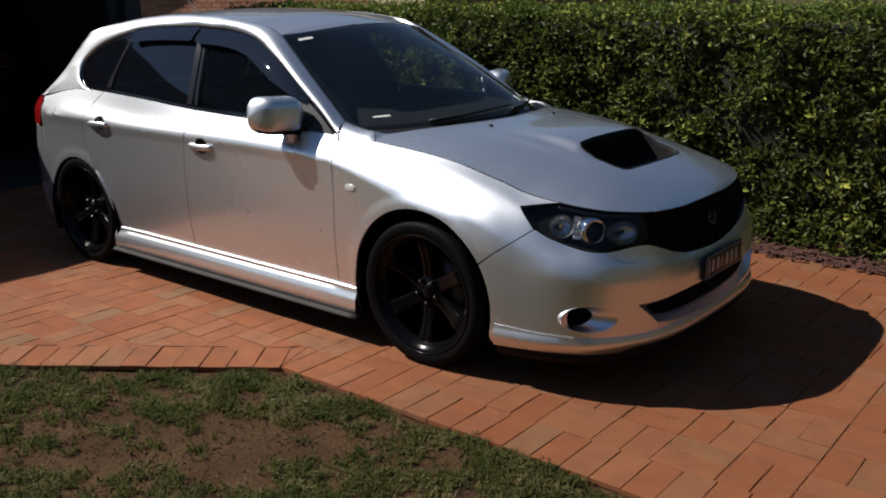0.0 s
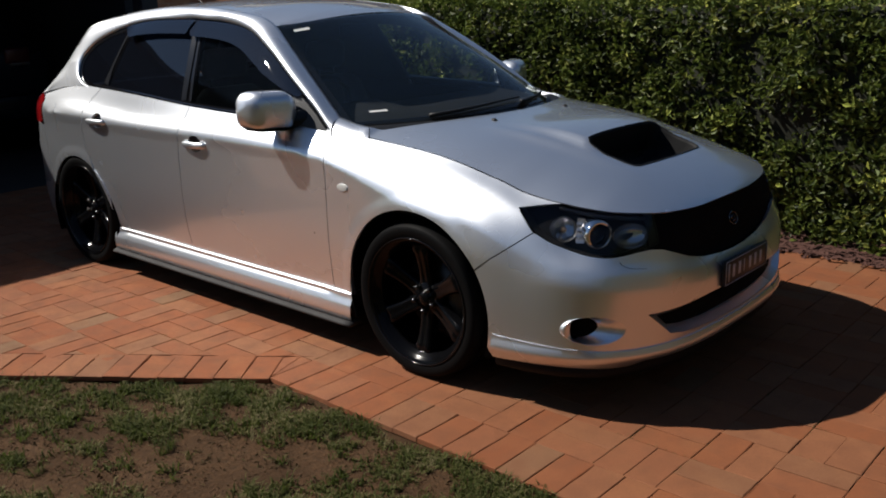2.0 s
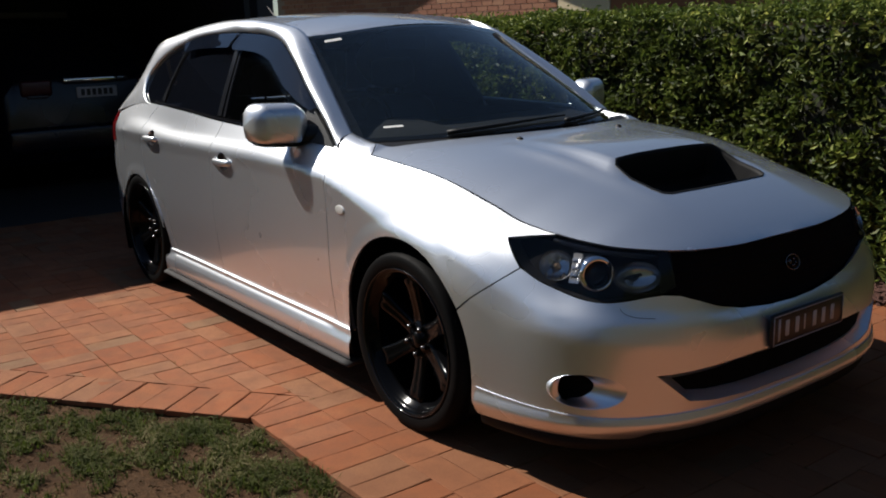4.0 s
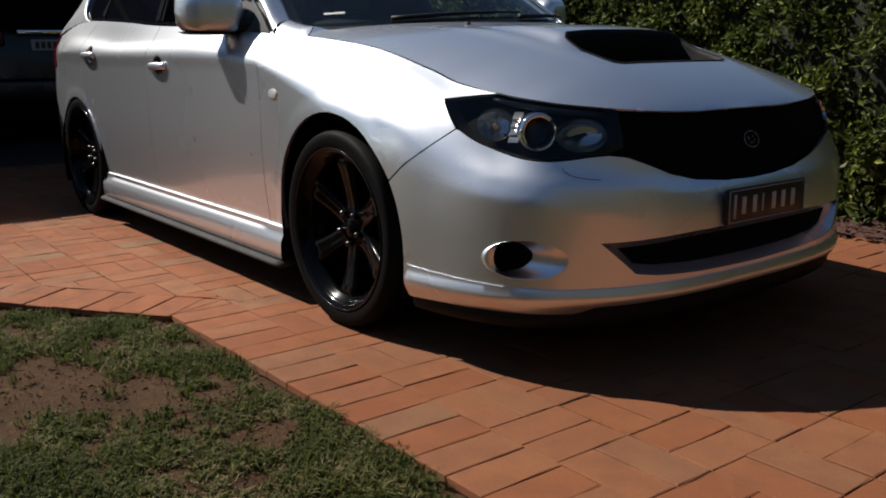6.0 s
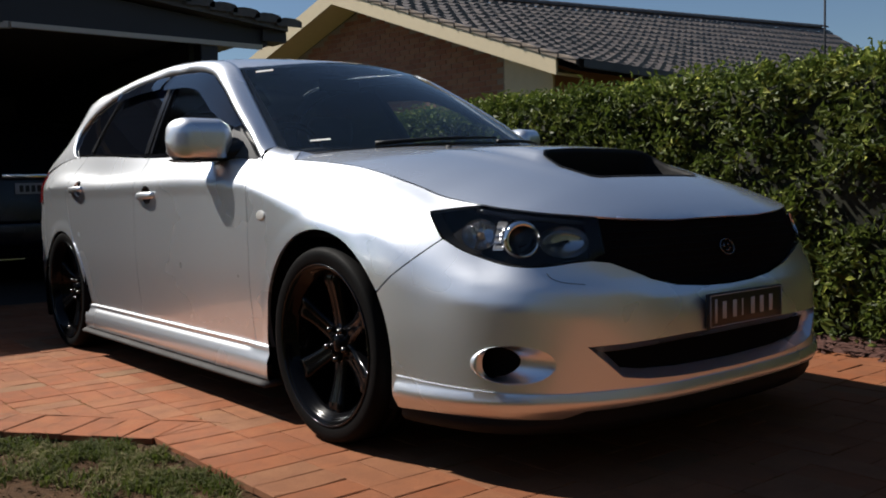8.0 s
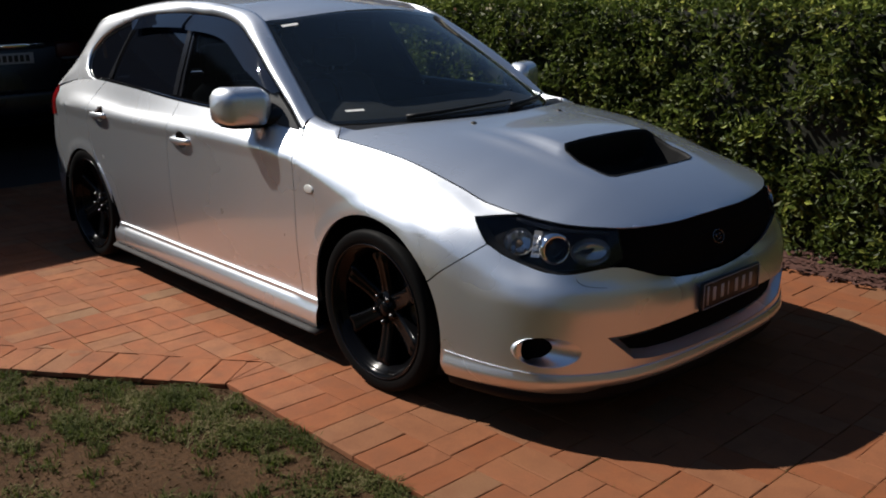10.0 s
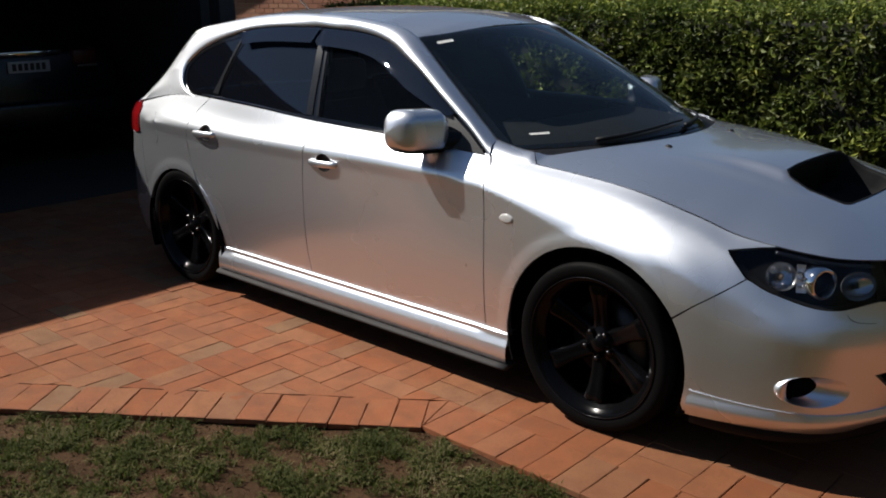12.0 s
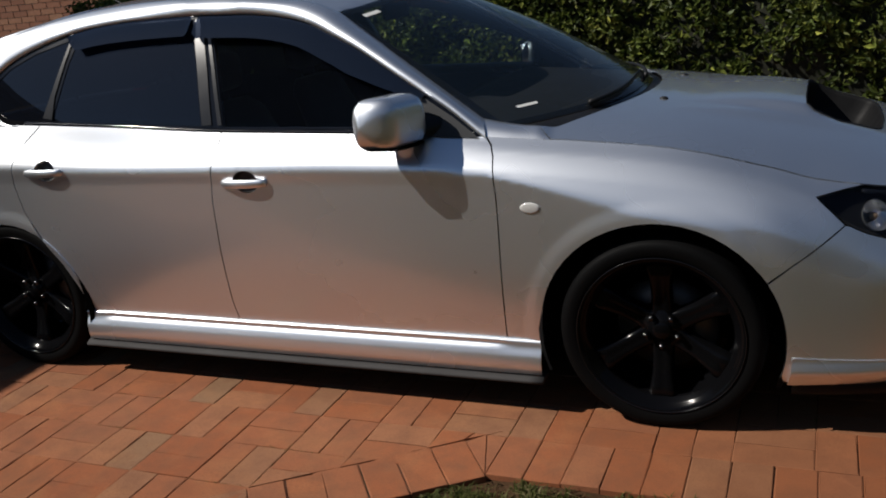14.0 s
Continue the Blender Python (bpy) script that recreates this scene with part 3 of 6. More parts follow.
# ---- brick house beyond the hedge ----
def house():
    g = Vector((-0.9925, -0.1219, 0))          # along the gable, away from the hedge corner
    r = Vector((-0.1219, 0.9925, 0))           # along the ridge
    e0 = Vector((-6.35, 6.96, 2.41))          # lower end of the gable's barge board
    half_w, rise = 4.72, 1.69
    hs = thing("brick_house", "single-storey red brick house with cream barge boards and dark tiled roof", "house", tuple(e0 * 1))
    up = Vector((0, 0, 1))

    def at(a, b, z):
        return g * a + r * b + up * z

    slope = rise / half_w
    # gable wall, built of courses above the hedge
    bm = bmesh.new()
    inner = [(0.55, -2.4), (2 * half_w - 0.55, -2.4), (2 * half_w - 0.55, 0.55 * slope), (half_w, rise - 0.05), (0.55, 0.55 * slope)]
    for d0, d1 in ((0.62, 0.80),):
        f0 = [bm.verts.new(at(a, d0, z)) for a, z in inner]
        f1 = [bm.verts.new(at(a, d1, z)) for a, z in inner]
        bm.faces.new(f0)
        bm.faces.new(f1[::-1])
        for i in range(5):
            bm.faces.new((f0[i], f1[i], f1[(i + 1) % 5], f0[(i + 1) % 5]))
    wall = part("wall", bm, MORTAR, hs, "red brick gable wall", False)
    verts, faces = [], []
    rng = np.random.default_rng(8)
    course = 0
    z = -2.38
    while z < rise:
        a = 0.6 + (0.12 if course % 2 else 0.0)
        while a < 2 * half_w - 0.8:
            ok = z + 0.08 < min(a, 2 * half_w - a - 0.23) * slope - 0.05
            if ok and a > 1.38:
                k = len(verts)
                for dz, dd in ((0, 0), (0.076, 0)):
                    verts += [tuple(at(a, 0.612, z + dz)), tuple(at(a + 0.225, 0.612, z + dz)), tuple(at(a, 0.63, z + dz)), tuple(at(a + 0.225, 0.63, z + dz))]
                faces += [(k, k + 1, k + 5, k + 4), (k + 4, k + 5, k + 7, k + 6), (k, k + 4, k + 6, k + 2), (k + 1, k + 3, k + 7, k + 5), (k, k + 2, k + 3, k + 1)]
            a += 0.24
        z += 0.086
        course += 1
    me = bpy.data.meshes.new("wall_bricks")
    me.from_pydata(verts, [], faces)
    me.materials.append(WALL_BRICK)
    ob = new("wall_bricks", me)
    ob.parent = wall
    tagged(ob, "red face bricks", kind="stuff")
    # cream panel at the low end of the gable
    bm = bmesh.new()
    pts = [(0.45, -2.4), (1.36, -2.4), (1.36, 1.36 * slope - 0.02), (0.45, 0.45 * slope - 0.02)]
    f0, f1 = [bm.verts.new(at(a, 0.56, z)) for a, z in pts], [bm.verts.new(at(a, 0.61, z)) for a, z in pts]
    bm.faces.new(f0)
    for i in range(4):
        bm.faces.new((f0[i], f0[(i + 1) % 4], f1[(i + 1) % 4], f1[i]))
    part("gable_panel", bm, CREAM, hs, "cream painted sheet panel", False)
    bm = bmesh.new()
    loft(bm, [[at(a, 0.55, 0.02 + dz) for dz in (0, 0.05)] for a in (0.5, 1.36)])
    part("panel_batten", bm, CREAM, hs, "", False)
    # barge boards and soffits
    for s in (0, 1):
        bm = bmesh.new()
        a0, a1 = (-0.05, half_w) if s == 0 else (2 * half_w + 0.05, half_w)
        for lo, hi, d0, d1 in ((-0.02, 0.24, -0.03, 0.02), (-0.02, 0.02, 0.0, 0.62)):
            q = [at(a, d, (rise * (1 - abs(a - half_w) / half_w)) + dz) for a, d, dz in ((a0, d0, lo), (a1, d0, lo), (a1, d0, hi), (a0, d0, hi), (a0, d1, lo), (a1, d1, lo), (a1, d1, hi), (a0, d1, hi))]
            v = [bm.verts.new(p) for p in q]
            for f in ((0, 1, 2, 3), (7, 6, 5, 4), (0, 4, 5, 1), (3, 2, 6, 7), (0, 3, 7, 4), (1, 5, 6, 2)):
                bm.faces.new([v[i] for i in f])
        bmesh.ops.recalc_face_normals(bm, faces=bm.faces)
        part("barge_board", bm, CREAM, hs, "cream painted barge board", False)
    # roof: curved tiles in courses on the slope that can be seen, a plain far slope
    long, climb = 22.0, 0.080

    def over(a, b):
        return a * slope + climb * max(b, 0) * max(a, 0) / half_w

    bm = bmesh.new()
    loft(bm, [[at(a, b, 0.12 + over(a, b)) for a in np.linspace(-0.35, half_w, 12)] for b in np.linspace(0.0, long, 30)])
    loft(bm, [[at(2 * half_w - a, b, 0.12 + over(a, b)) for a in np.linspace(-0.35, half_w, 12)] for b in np.linspace(0.0, long, 30)])
    roof_ob = part("roof", bm, TILE, hs, "dark brown concrete tile roof", False)
    verts, faces = [], []
    pitch_len = math.hypot(half_w + 0.4, (half_w + 0.4) * slope)
    n_course, wide = int(pitch_len / 0.32), 0.30
    for c in range(n_course):
        a_lo, a_hi = -0.42 + (half_w + 0.42) * c / n_course, -0.42 + (half_w + 0.42) * (c + 1.08) / n_course
        for j in range(int(long / wide)):
            b0 = -0.06 + j * wide
            k = len(verts)
            tilt = rng.normal(0, 0.004)
            for m in range(5):
                f = m / 4
                b = b0 + wide * f
                h = 0.045 * math.sin(math.pi * min(1, f * 1.35)) if f < 0.75 else 0.0
                verts += [tuple(at(a_lo, b, 0.25 + over(a_lo, b) + h + 0.038 + tilt)), tuple(at(a_hi, b, 0.235 + over(a_hi, b) + h + tilt)), tuple(at(a_lo, b, 0.20 + over(a_lo, b)))]
            for m in range(4):
                p = k + 3 * m
                faces += [(p, p + 3, p + 4, p + 1), (p + 2, p + 5, p + 3, p)]
    me = bpy.data.meshes.new("roof_tiles")
    me.from_pydata(verts, [], faces)
    me.materials.append(TILE)
    ob = new("roof_tiles", me)
    ob.parent = roof_ob
    tagged(ob, "rows of dark curved concrete tiles", kind="stuff")
    bm = bmesh.new()
    for j in range(int(long / 0.4)):
        rows = []
        for e in (0.0, 0.42):
            rows.append([at(half_w + 0.14 * math.cos(t), -0.05 + 0.4 * j + e, rise + 0.26 + climb * (0.4 * j + e) + 0.10 * math.sin(t) + (0.012 if e == 0 else 0)) for t in np.linspace(0, math.pi, 7)])
        part("ridge_cap", loft(bmesh.new(), rows), TILE, roof_ob, "", False)
    # verge mortar bed along the barge
    bm = bmesh.new()
    loft(bm, [[at(a, d, a * slope + z) for d, z in ((-0.05, 0.22), (-0.05, 0.285), (0.10, 0.29))] for a in np.linspace(-0.4, half_w, 30)])
    part("verge_mortar", bm, MORTAR, roof_ob, "", False)
    bm = bmesh.new()
    loft(bm, [[at(-0.42, b, z) for z in (0.02, 0.14)] + [at(-0.50, b, 0.14), at(-0.50, b, 0.02)] for b in (0, 20)])
    part("gutter", bm, DARK_BOARD, hs, "dark eaves gutter", False)
    bm = bmesh.new()
    f = [at(0.5, 0.7, -2.4), at(0.5, 20, -2.4), at(0.5, 20, 0.25), at(0.5, 0.7, 0.25)]
    bm.faces.new([bm.verts.new(p) for p in f])
    part("side_wall", bm, WALL_BRICK, hs, "", False)


house()
pole_ray = Vector((-0.46376, 0.87245, 0.15411))
pb = Vector((2.5176, -2.3485, 0.7094)) + pole_ray * 20
tagged(obj("roof_mast", tube(bmesh.new(), [(pb.x, pb.y, 0), (pb.x, pb.y, pb.z + 4)], 0.022, 8), DARK_BOARD), "thin dark upright mast behind the roof", "mast")


# ---- garage at the end of the drive ----
def garage():
    gar = thing("garage", "dark open garage with pale fascia strip and tiled gable roof", "garage", (-5.0, 0, 0))
    x0 = 0.0
    y_l, y_r, y_e = -3.6, 1.28, 1.72

    def slab(name, lo, hi, mat, label="", bevel=0.0):
        bm = bmesh.new()
        box(bm, lo, hi, bevel)
        return part(name, bm, mat, gar, label, False)

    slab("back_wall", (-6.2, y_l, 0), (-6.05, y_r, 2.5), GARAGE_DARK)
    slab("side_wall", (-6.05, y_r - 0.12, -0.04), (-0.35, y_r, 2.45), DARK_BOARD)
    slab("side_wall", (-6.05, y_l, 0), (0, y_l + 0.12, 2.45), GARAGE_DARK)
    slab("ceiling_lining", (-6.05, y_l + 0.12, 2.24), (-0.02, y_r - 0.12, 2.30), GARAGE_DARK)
    slab("post", (-0.16, y_r - 0.16, -0.04), (0.0, y_r, 2.14), DARK_BOARD, "dark garage post", 0.01)
    slab("fascia_strip", (-0.01, -0.43, 2.125), (0.035, y_e - 0.02, 2.165), PALE_BOARD, "pale strip under the gable")
    bm = bmesh.new()
    m = Matrix.Translation((0.0, -0.43, 0)) @ Matrix.Rotation(radians(-38), 4, "Z")
    box(bm, (-0.02, -1.6, 2.12), (0.03, 0, 2.17), 0, 2, m)
    part("fascia_strip", bm, PALE_BOARD, gar, "", False)
    bm = bmesh.new()
    pts = [(y_l - 0.2, 2.16), (y_e + 0.05, 2.16), (y_e + 0.05, 2.30), (-1.2, 2.58), (y_l - 0.2, 2.58)]
    a, b = [bm.verts.new((0.0, y, z)) for y, z in pts], [bm.verts.new((-0.12, y, z)) for y, z in pts]
    bm.faces.new(a)
    bm.faces.new(b[::-1])
    for i in range(5):
        bm.faces.new((a[i], b[i], b[(i + 1) % 5], a[(i + 1) % 5]))
    bmesh.ops.recalc_face_normals(bm, faces=bm.faces)
    part("gable", bm, DARK_BOARD, gar, "dark boarded gable", False)
    bm = bmesh.new()
    for lo, hi in (((y_e + 0.2, 2.36), (-1.0, 2.68)), ((-1.0, 2.66), (y_l - 0.2, 2.665))):
        rows = []
        for x in (0.12, -6.3):
            rows.append([(x, lo[0], lo[1]), (x, hi[0], hi[1]), (x, hi[0], hi[1] - 0.07), (x, lo[0], lo[1] - 0.07)])
        loft(bm, rows, close_cols=True, caps=True)
    roof_ob = part("roof", bm, TILE, gar, "dark tiled garage roof", False)
    bm = bmesh.new()
    for j in range(14):
        f = j / 14
        y, z = y_e + 0.20 - 3.0 * f, 2.37 + 0.34 * f
        rows = [[(x, y + 0.13 * math.cos(t), z + 0.03 * math.sin(t) + 0.01) for t in np.linspace(0, math.pi, 6)] for x in (0.15, -0.5)]
        loft(bm, rows)
        loft(bm, [[(0.15, y + 0.13 * math.cos(t), z + 0.03 * math.sin(t) + 0.01) for t in np.linspace(0, math.pi, 6)], [(0.15, y + 0.13 * math.cos(t), z - 0.04) for t in np.linspace(0, math.pi, 6)]])
    part("verge_tiles", bm, TILE, roof_ob, "", False)
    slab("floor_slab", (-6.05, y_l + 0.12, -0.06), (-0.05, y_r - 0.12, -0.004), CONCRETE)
    slab("end_board", (-0.2, y_e - 0.02, 2.20), (0.05, y_e + 0.22, 2.38), DARK_BOARD)
    slab("wall_cabinet", (-6.04, -0.55, 1.1), (-5.9, 1.1, 1.8), PALE_BOARD, "dull pale cupboard on the back wall", 0.01)


garage()


OLD_RED = plain("dull_red_lens", (0.055, 0.003, 0.004), 0.35, scale=15)
OLD_LENS = plain("dull_clear_lens", (0.10, 0.10, 0.10), 0.35, scale=15)


def dark_car():
    """Rear of a dark car parked inside the garage."""
    dc = thing("parked_dark_car", "dark navy car parked nose-in inside the garage", "car", (-6.5, 0.11, 0))
    rows = []
    for x, w, zt in ((0.0, 0.80, 1.00), (-0.03, 0.84, 1.06), (-0.3, 0.87, 1.5), (-0.8, 0.87, 1.62), (-2.2, 0.87, 1.62), (-3.0, 0.86, 1.1), (-4.0, 0.82, 0.95)):
        rows.append([(x, -w * 0.97, 0.28), (x, -w, 0.55), (x, -w, 0.9), (x, -w * 0.93, min(zt, 1.0)), (x, -w * 0.78, zt), (x, w * 0.78, zt), (x, w * 0.93, min(zt, 1.0)), (x, w, 0.9), (x, w, 0.55), (x, w * 0.97, 0.28)])
    part("body", loft(bmesh.new(), rows, close_cols=True, caps=True), NAVY, dc)
    bm = bmesh.new()
    box(bm, (-0.01, -0.84, 0.38), (0.10, 0.84, 0.62), 0.05, 3)
    part("bumper", bm, NAVY, dc)
    bm = bmesh.new()
    box(bm, (0.0, -0.30, 1.005), (0.035, 0.30, 1.055), 0.012)
    part("tailgate_strip", bm, CHROME, dc, "bright chrome strip over the plate")
    bm = bmesh.new()
    box(bm, (0.0, -0.185, 0.865), (0.02, 0.185, 0.965), 0.004)
    pl = part("number_plate", bm, plain("old_white_plate", (0.45, 0.45, 0.46), 0.5, scale=30), dc, "pale number plate with dark characters")
    for k in range(6):
        bm = bmesh.new()
        box(bm, (0.0195, -0.15 + 0.052 * k, 0.885), (0.0215, -0.115 + 0.052 * k, 0.945))
        part("plate_bar", bm, PLATE_BLACK, pl, "", False)
    for s in (-1, 1):
        bm = bmesh.new()
        box(bm, (-0.12, s * 0.66 - 0.02, 0.90), (0.03, s * 0.40, 1.05), 0.03, 3)
        tl = part("tail_lamp", bm, OLD_RED, dc, "dull dark red tail lamp")
        bm = bmesh.new()
        box(bm, (-0.08, s * 0.63, 0.885), (0.034, s * 0.44, 0.91), 0.012, 2)
        part("reverse_lens", bm, OLD_LENS, tl)
        bm = bmesh.new()
        lathe(bm, [(0.0, 0.0), (0.30, 0.0), (0.31, 0.03), (0.31, 0.2), (0.0, 0.2)], (-0.75, 0.66 if s > 0 else -0.86, 0.31), 32)
        part("wheel", bm, RUBBER, dc)


dark_car()


# ---- behind the camera: lawn, a low house and trees that show only as reflections ----
def far_house():
    fh = thing("neighbour_house", "low red brick house across the lawn with dark tiled roof", "house", (-4.0, -15.0, 0.0))
    bm = bmesh.new()
    box(bm, (-9, -6, -0.06), (9, 0, 2.7))
    part("wall", bm, WALL_BRICK, fh, "", False)
    bm = bmesh.new()
    loft(bm, [[(x, 0.6, 2.6), (x, -3, 4.4), (x, -6.6, 2.6)] for x in (-9.6, 9.6)], close_cols=True, caps=True)
    part("roof", bm, TILE, fh, "", False)


far_house()


# unseen green masses standing for trees, added to darken the car's reflections
def boundary(name, x0, y0, x1, y1, tall):
    bm = bmesh.new()
    rows = []
    n = 60
    d = Vector((x1 - x0, y1 - y0, 0)).normalized()
    s = Vector((-d.y, d.x, 0))
    for i in range(n + 1):
        c = Vector((x0 + (x1 - x0) * i / n, y0 + (y1 - y0) * i / n, 0))
        h = tall * (1 + 0.22 * noise.noise((i * 0.35, tall, x0)))
        rows.append([c + s * (w + 0.25 * noise.noise((i * 0.7, z, w))) + Vector((0, 0, z)) for w, z in ((-0.9, -0.05), (-1.1, h * 0.5), (-0.5, h), (0.5, h * 1.02), (1.1, h * 0.5), (0.9, -0.05))])
    loft(bm, rows, close_cols=True, caps=True)
    tagged(obj(name, bm, BACKDROP_GREEN, False), "unseen dark green mass standing for trees in the reflections", "hedge", kind="structure")


BACKDROP_GREEN = plain("backdrop_foliage", (0.030, 0.036, 0.018), 0.9, grain=0.6, scale=5)
boundary("backdrop", 13.0, -20.0, 10.5, 9.0, 5.2)
boundary("backdrop", 14.0, -13.0, 3.0, -17.0, 5.0)


# ---- the car's outline ----
# plan outline of the car's lower body at its widest level, tail centre to nose centre (x ahead, half width)
OUTLINE = [(-3.40, 0.0), (-3.385, 0.35), (-3.31, 0.63), (-3.14, 0.79), (-2.92, 0.83), (-2.56, 0.848), (-2.0, 0.845), (-1.5, 0.845), (-0.9, 0.845),
           (-0.45, 0.845), (0.06, 0.865), (0.37, 0.862), (0.55, 0.835), (0.72, 0.785), (0.85, 0.70), (0.94, 0.56), (0.985, 0.42), (1.005, 0.22), (1.01, 0.0)]
DOOR = ((0.12, 0.06), (0.30, 0.018), (0.55, 0.0), (0.80, -0.002), (0.848, -0.0055), (0.861, -0.003), (0.92, 0.034))
TAIL = ((0.14, 0.06), (0.25, 0.02), (0.40, 0.0), (0.60, 0.0), (0.75, 0.012), (0.86, 0.018), (0.92, 0.04), (0.965, 0.08))
# upright section at each outline point: height and how far it lies inside the outline
SECTION = [TAIL, TAIL, TAIL, TAIL,
           ((0.12, 0.06), (0.30, 0.012), (0.58, 0.0), (0.80, 0.006), (0.860, 0.004), (0.873, 0.007), (0.935, 0.038), (0.99, 0.072)),
           ((0.12, 0.06), (0.30, 0.012), (0.58, 0.0), (0.80, 0.001), (0.862, -0.003), (0.875, 0.0), (0.955, 0.048), (1.025, 0.085)),
           DOOR + ((1.008, 0.072),), DOOR + ((0.98, 0.066),), DOOR + ((0.962, 0.063),),
           ((0.12, 0.06), (0.30, 0.018), (0.55, 0.0), (0.76, -0.001), (0.822, -0.002), (0.838, 0.003), (0.895, 0.050), (0.934, 0.104)),
           ((0.12, 0.06), (0.25, 0.03), (0.40, 0.005), (0.55, 0.0), (0.69, 0.004), (0.785, 0.044), (0.845, 0.092), (0.887, 0.15)),
           ((0.12, 0.05), (0.25, 0.01), (0.40, 0.0), (0.55, 0.0), (0.66, 0.014), (0.74, 0.060), (0.785, 0.103), (0.822, 0.16)),
           ((0.12, 0.05), (0.25, 0.0), (0.40, 0.0), (0.50, 0.004), (0.58, 0.016), (0.66, 0.042), (0.717, 0.074), (0.778, 0.144)),
           ((0.12, 0.06), (0.25, 0.0), (0.38, 0.0), (0.485, 0.001), (0.545, 0.016), (0.60, 0.048), (0.67, 0.085), (0.751, 0.140)),
           ((0.12, 0.07), (0.25, 0.0), (0.36, 0.0), (0.47, 0.001), (0.525, 0.012), (0.575, 0.035), (0.66, 0.07), (0.737, 0.122)),
           ((0.12, 0.08), (0.24, 0.0), (0.34, 0.0), (0.45, 0.001), (0.515, 0.012), (0.565, 0.034), (0.65, 0.06), (0.723, 0.096)),
           ((0.12, 0.08), (0.23, 0.0), (0.33, 0.0), (0.43, 0.005), (0.50, 0.015), (0.55, 0.035), (0.64, 0.06), (0.711, 0.083)),
           ((0.12, 0.08), (0.22, 0.0), (0.32, 0.0), (0.43, 0.005), (0.49, 0.02), (0.53, 0.045), (0.62, 0.058), (0.70, 0.075)),
           ((0.12, 0.08), (0.22, 0.0), (0.32, 0.0), (0.43, 0.005), (0.49, 0.02), (0.53, 0.045), (0.62, 0.058), (0.70, 0.075))]
NODES, SECTIONS = np.array(OUTLINE), np.array(SECTION)


def catmull(rows, g):
    """A smooth curve through rows at the parameter g, 0 at the first row."""
    i = int(min(max(math.floor(g), 0), len(rows) - 2))
    f, last = g - i, len(rows) - 1
    a, b, c, d = rows[max(i - 1, 0)], rows[i], rows[i + 1], rows[min(i + 2, last)]
    return b + 0.5 * f * (c - a + f * (2 * a - 5 * b + 4 * c - d + f * (3 * (b - c) + d - a)))


GS = np.linspace(len(NODES) - 1, 0, 3601)
RING = np.array([catmull(NODES, g) for g in GS])
RING[:, 1] = np.maximum(RING[:, 1], 0)
LENGTH = np.concatenate(([0], np.cumsum(np.hypot(*np.diff(RING, axis=0).T))))


def along_x(x):
    """Length along the outline, from the nose's centre, to the side's point at x."""
    return float(np.interp(-x, -RING[:, 0], LENGTH))


def along_h(h):
    """The same to the nose's point at half width h."""
    return float(np.interp(h, RING[:1400, 1], LENGTH[:1400]))


def pchip(xs, ys, x):
    """Smooth and free of overshoot between given points."""
    n = len(xs)
    i = int(min(max(np.searchsorted(xs, x) - 1, 0), n - 2))
    h = np.diff(xs)
    s = np.diff(ys) / h
    def slope(k):
        if k == 0:
            return s[0]
        if k == n - 1:
            return s[-1]
        if s[k - 1] * s[k] <= 0:
            return 0.0
        return 2 * s[k - 1] * s[k] / (s[k - 1] + s[k])
    f = (x - xs[i]) / h[i]
    if f < 0 or f > 1:
        k = 0 if f < 0 else n - 1
        return ys[k] + (x - xs[k]) * slope(k)
    a, b = slope(i) * h[i], slope(i + 1) * h[i]
    return ys[i] * (1 + 2 * f) * (1 - f) ** 2 + a * f * (1 - f) ** 2 + ys[i + 1] * f * f * (3 - 2 * f) + b * f * f * (f - 1)


def section_at(length):
    g = float(np.interp(abs(length), LENGTH, GS))
    return g, catmull(SECTIONS, g)


def body(length, z, out=0.0):
    """The lower body's surface: length along the outline (right side positive), height; out: metres outside it."""
    g, rows = section_at(length)
    inward = pchip(rows[:, 0], rows[:, 1], z) - out
    x, h = catmull(NODES, g)
    a, b = catmull(NODES, min(g + 0.02, len(NODES) - 1)), catmull(NODES, max(g - 0.02, 0))
    tx, th = a - b
    n = math.hypot(tx, th)
    nx, nh = -th / n, tx / n
    y = -(h - inward * nh)
    return (x - inward * nx, y if length >= 0 else -y, z)


def top_z(length):
    return float(section_at(length)[1][-1, 0])


# ---- the silver hatchback: its surfaces ----
AXLE_F, AXLE_R, HUB_Z = 0.062, -2.562, 0.318


def ring_xy(length):
    """Point at the top of the lower body: x, half width, z."""
    x, y, z = body(length, top_z(length))
    return x, abs(y), z


EDGE = np.array(sorted(ring_xy(l) for l in np.linspace(0, along_x(-0.42), 600)))
HOOD_MID = np.array([(-0.45, 0.995), (-0.33, 0.99), (-0.08, 0.968), (0.2, 0.938), (0.5, 0.885), (0.68, 0.838), (0.8, 0.79), (0.88, 0.745), (0.937, 0.70), (0.99, 0.66)])


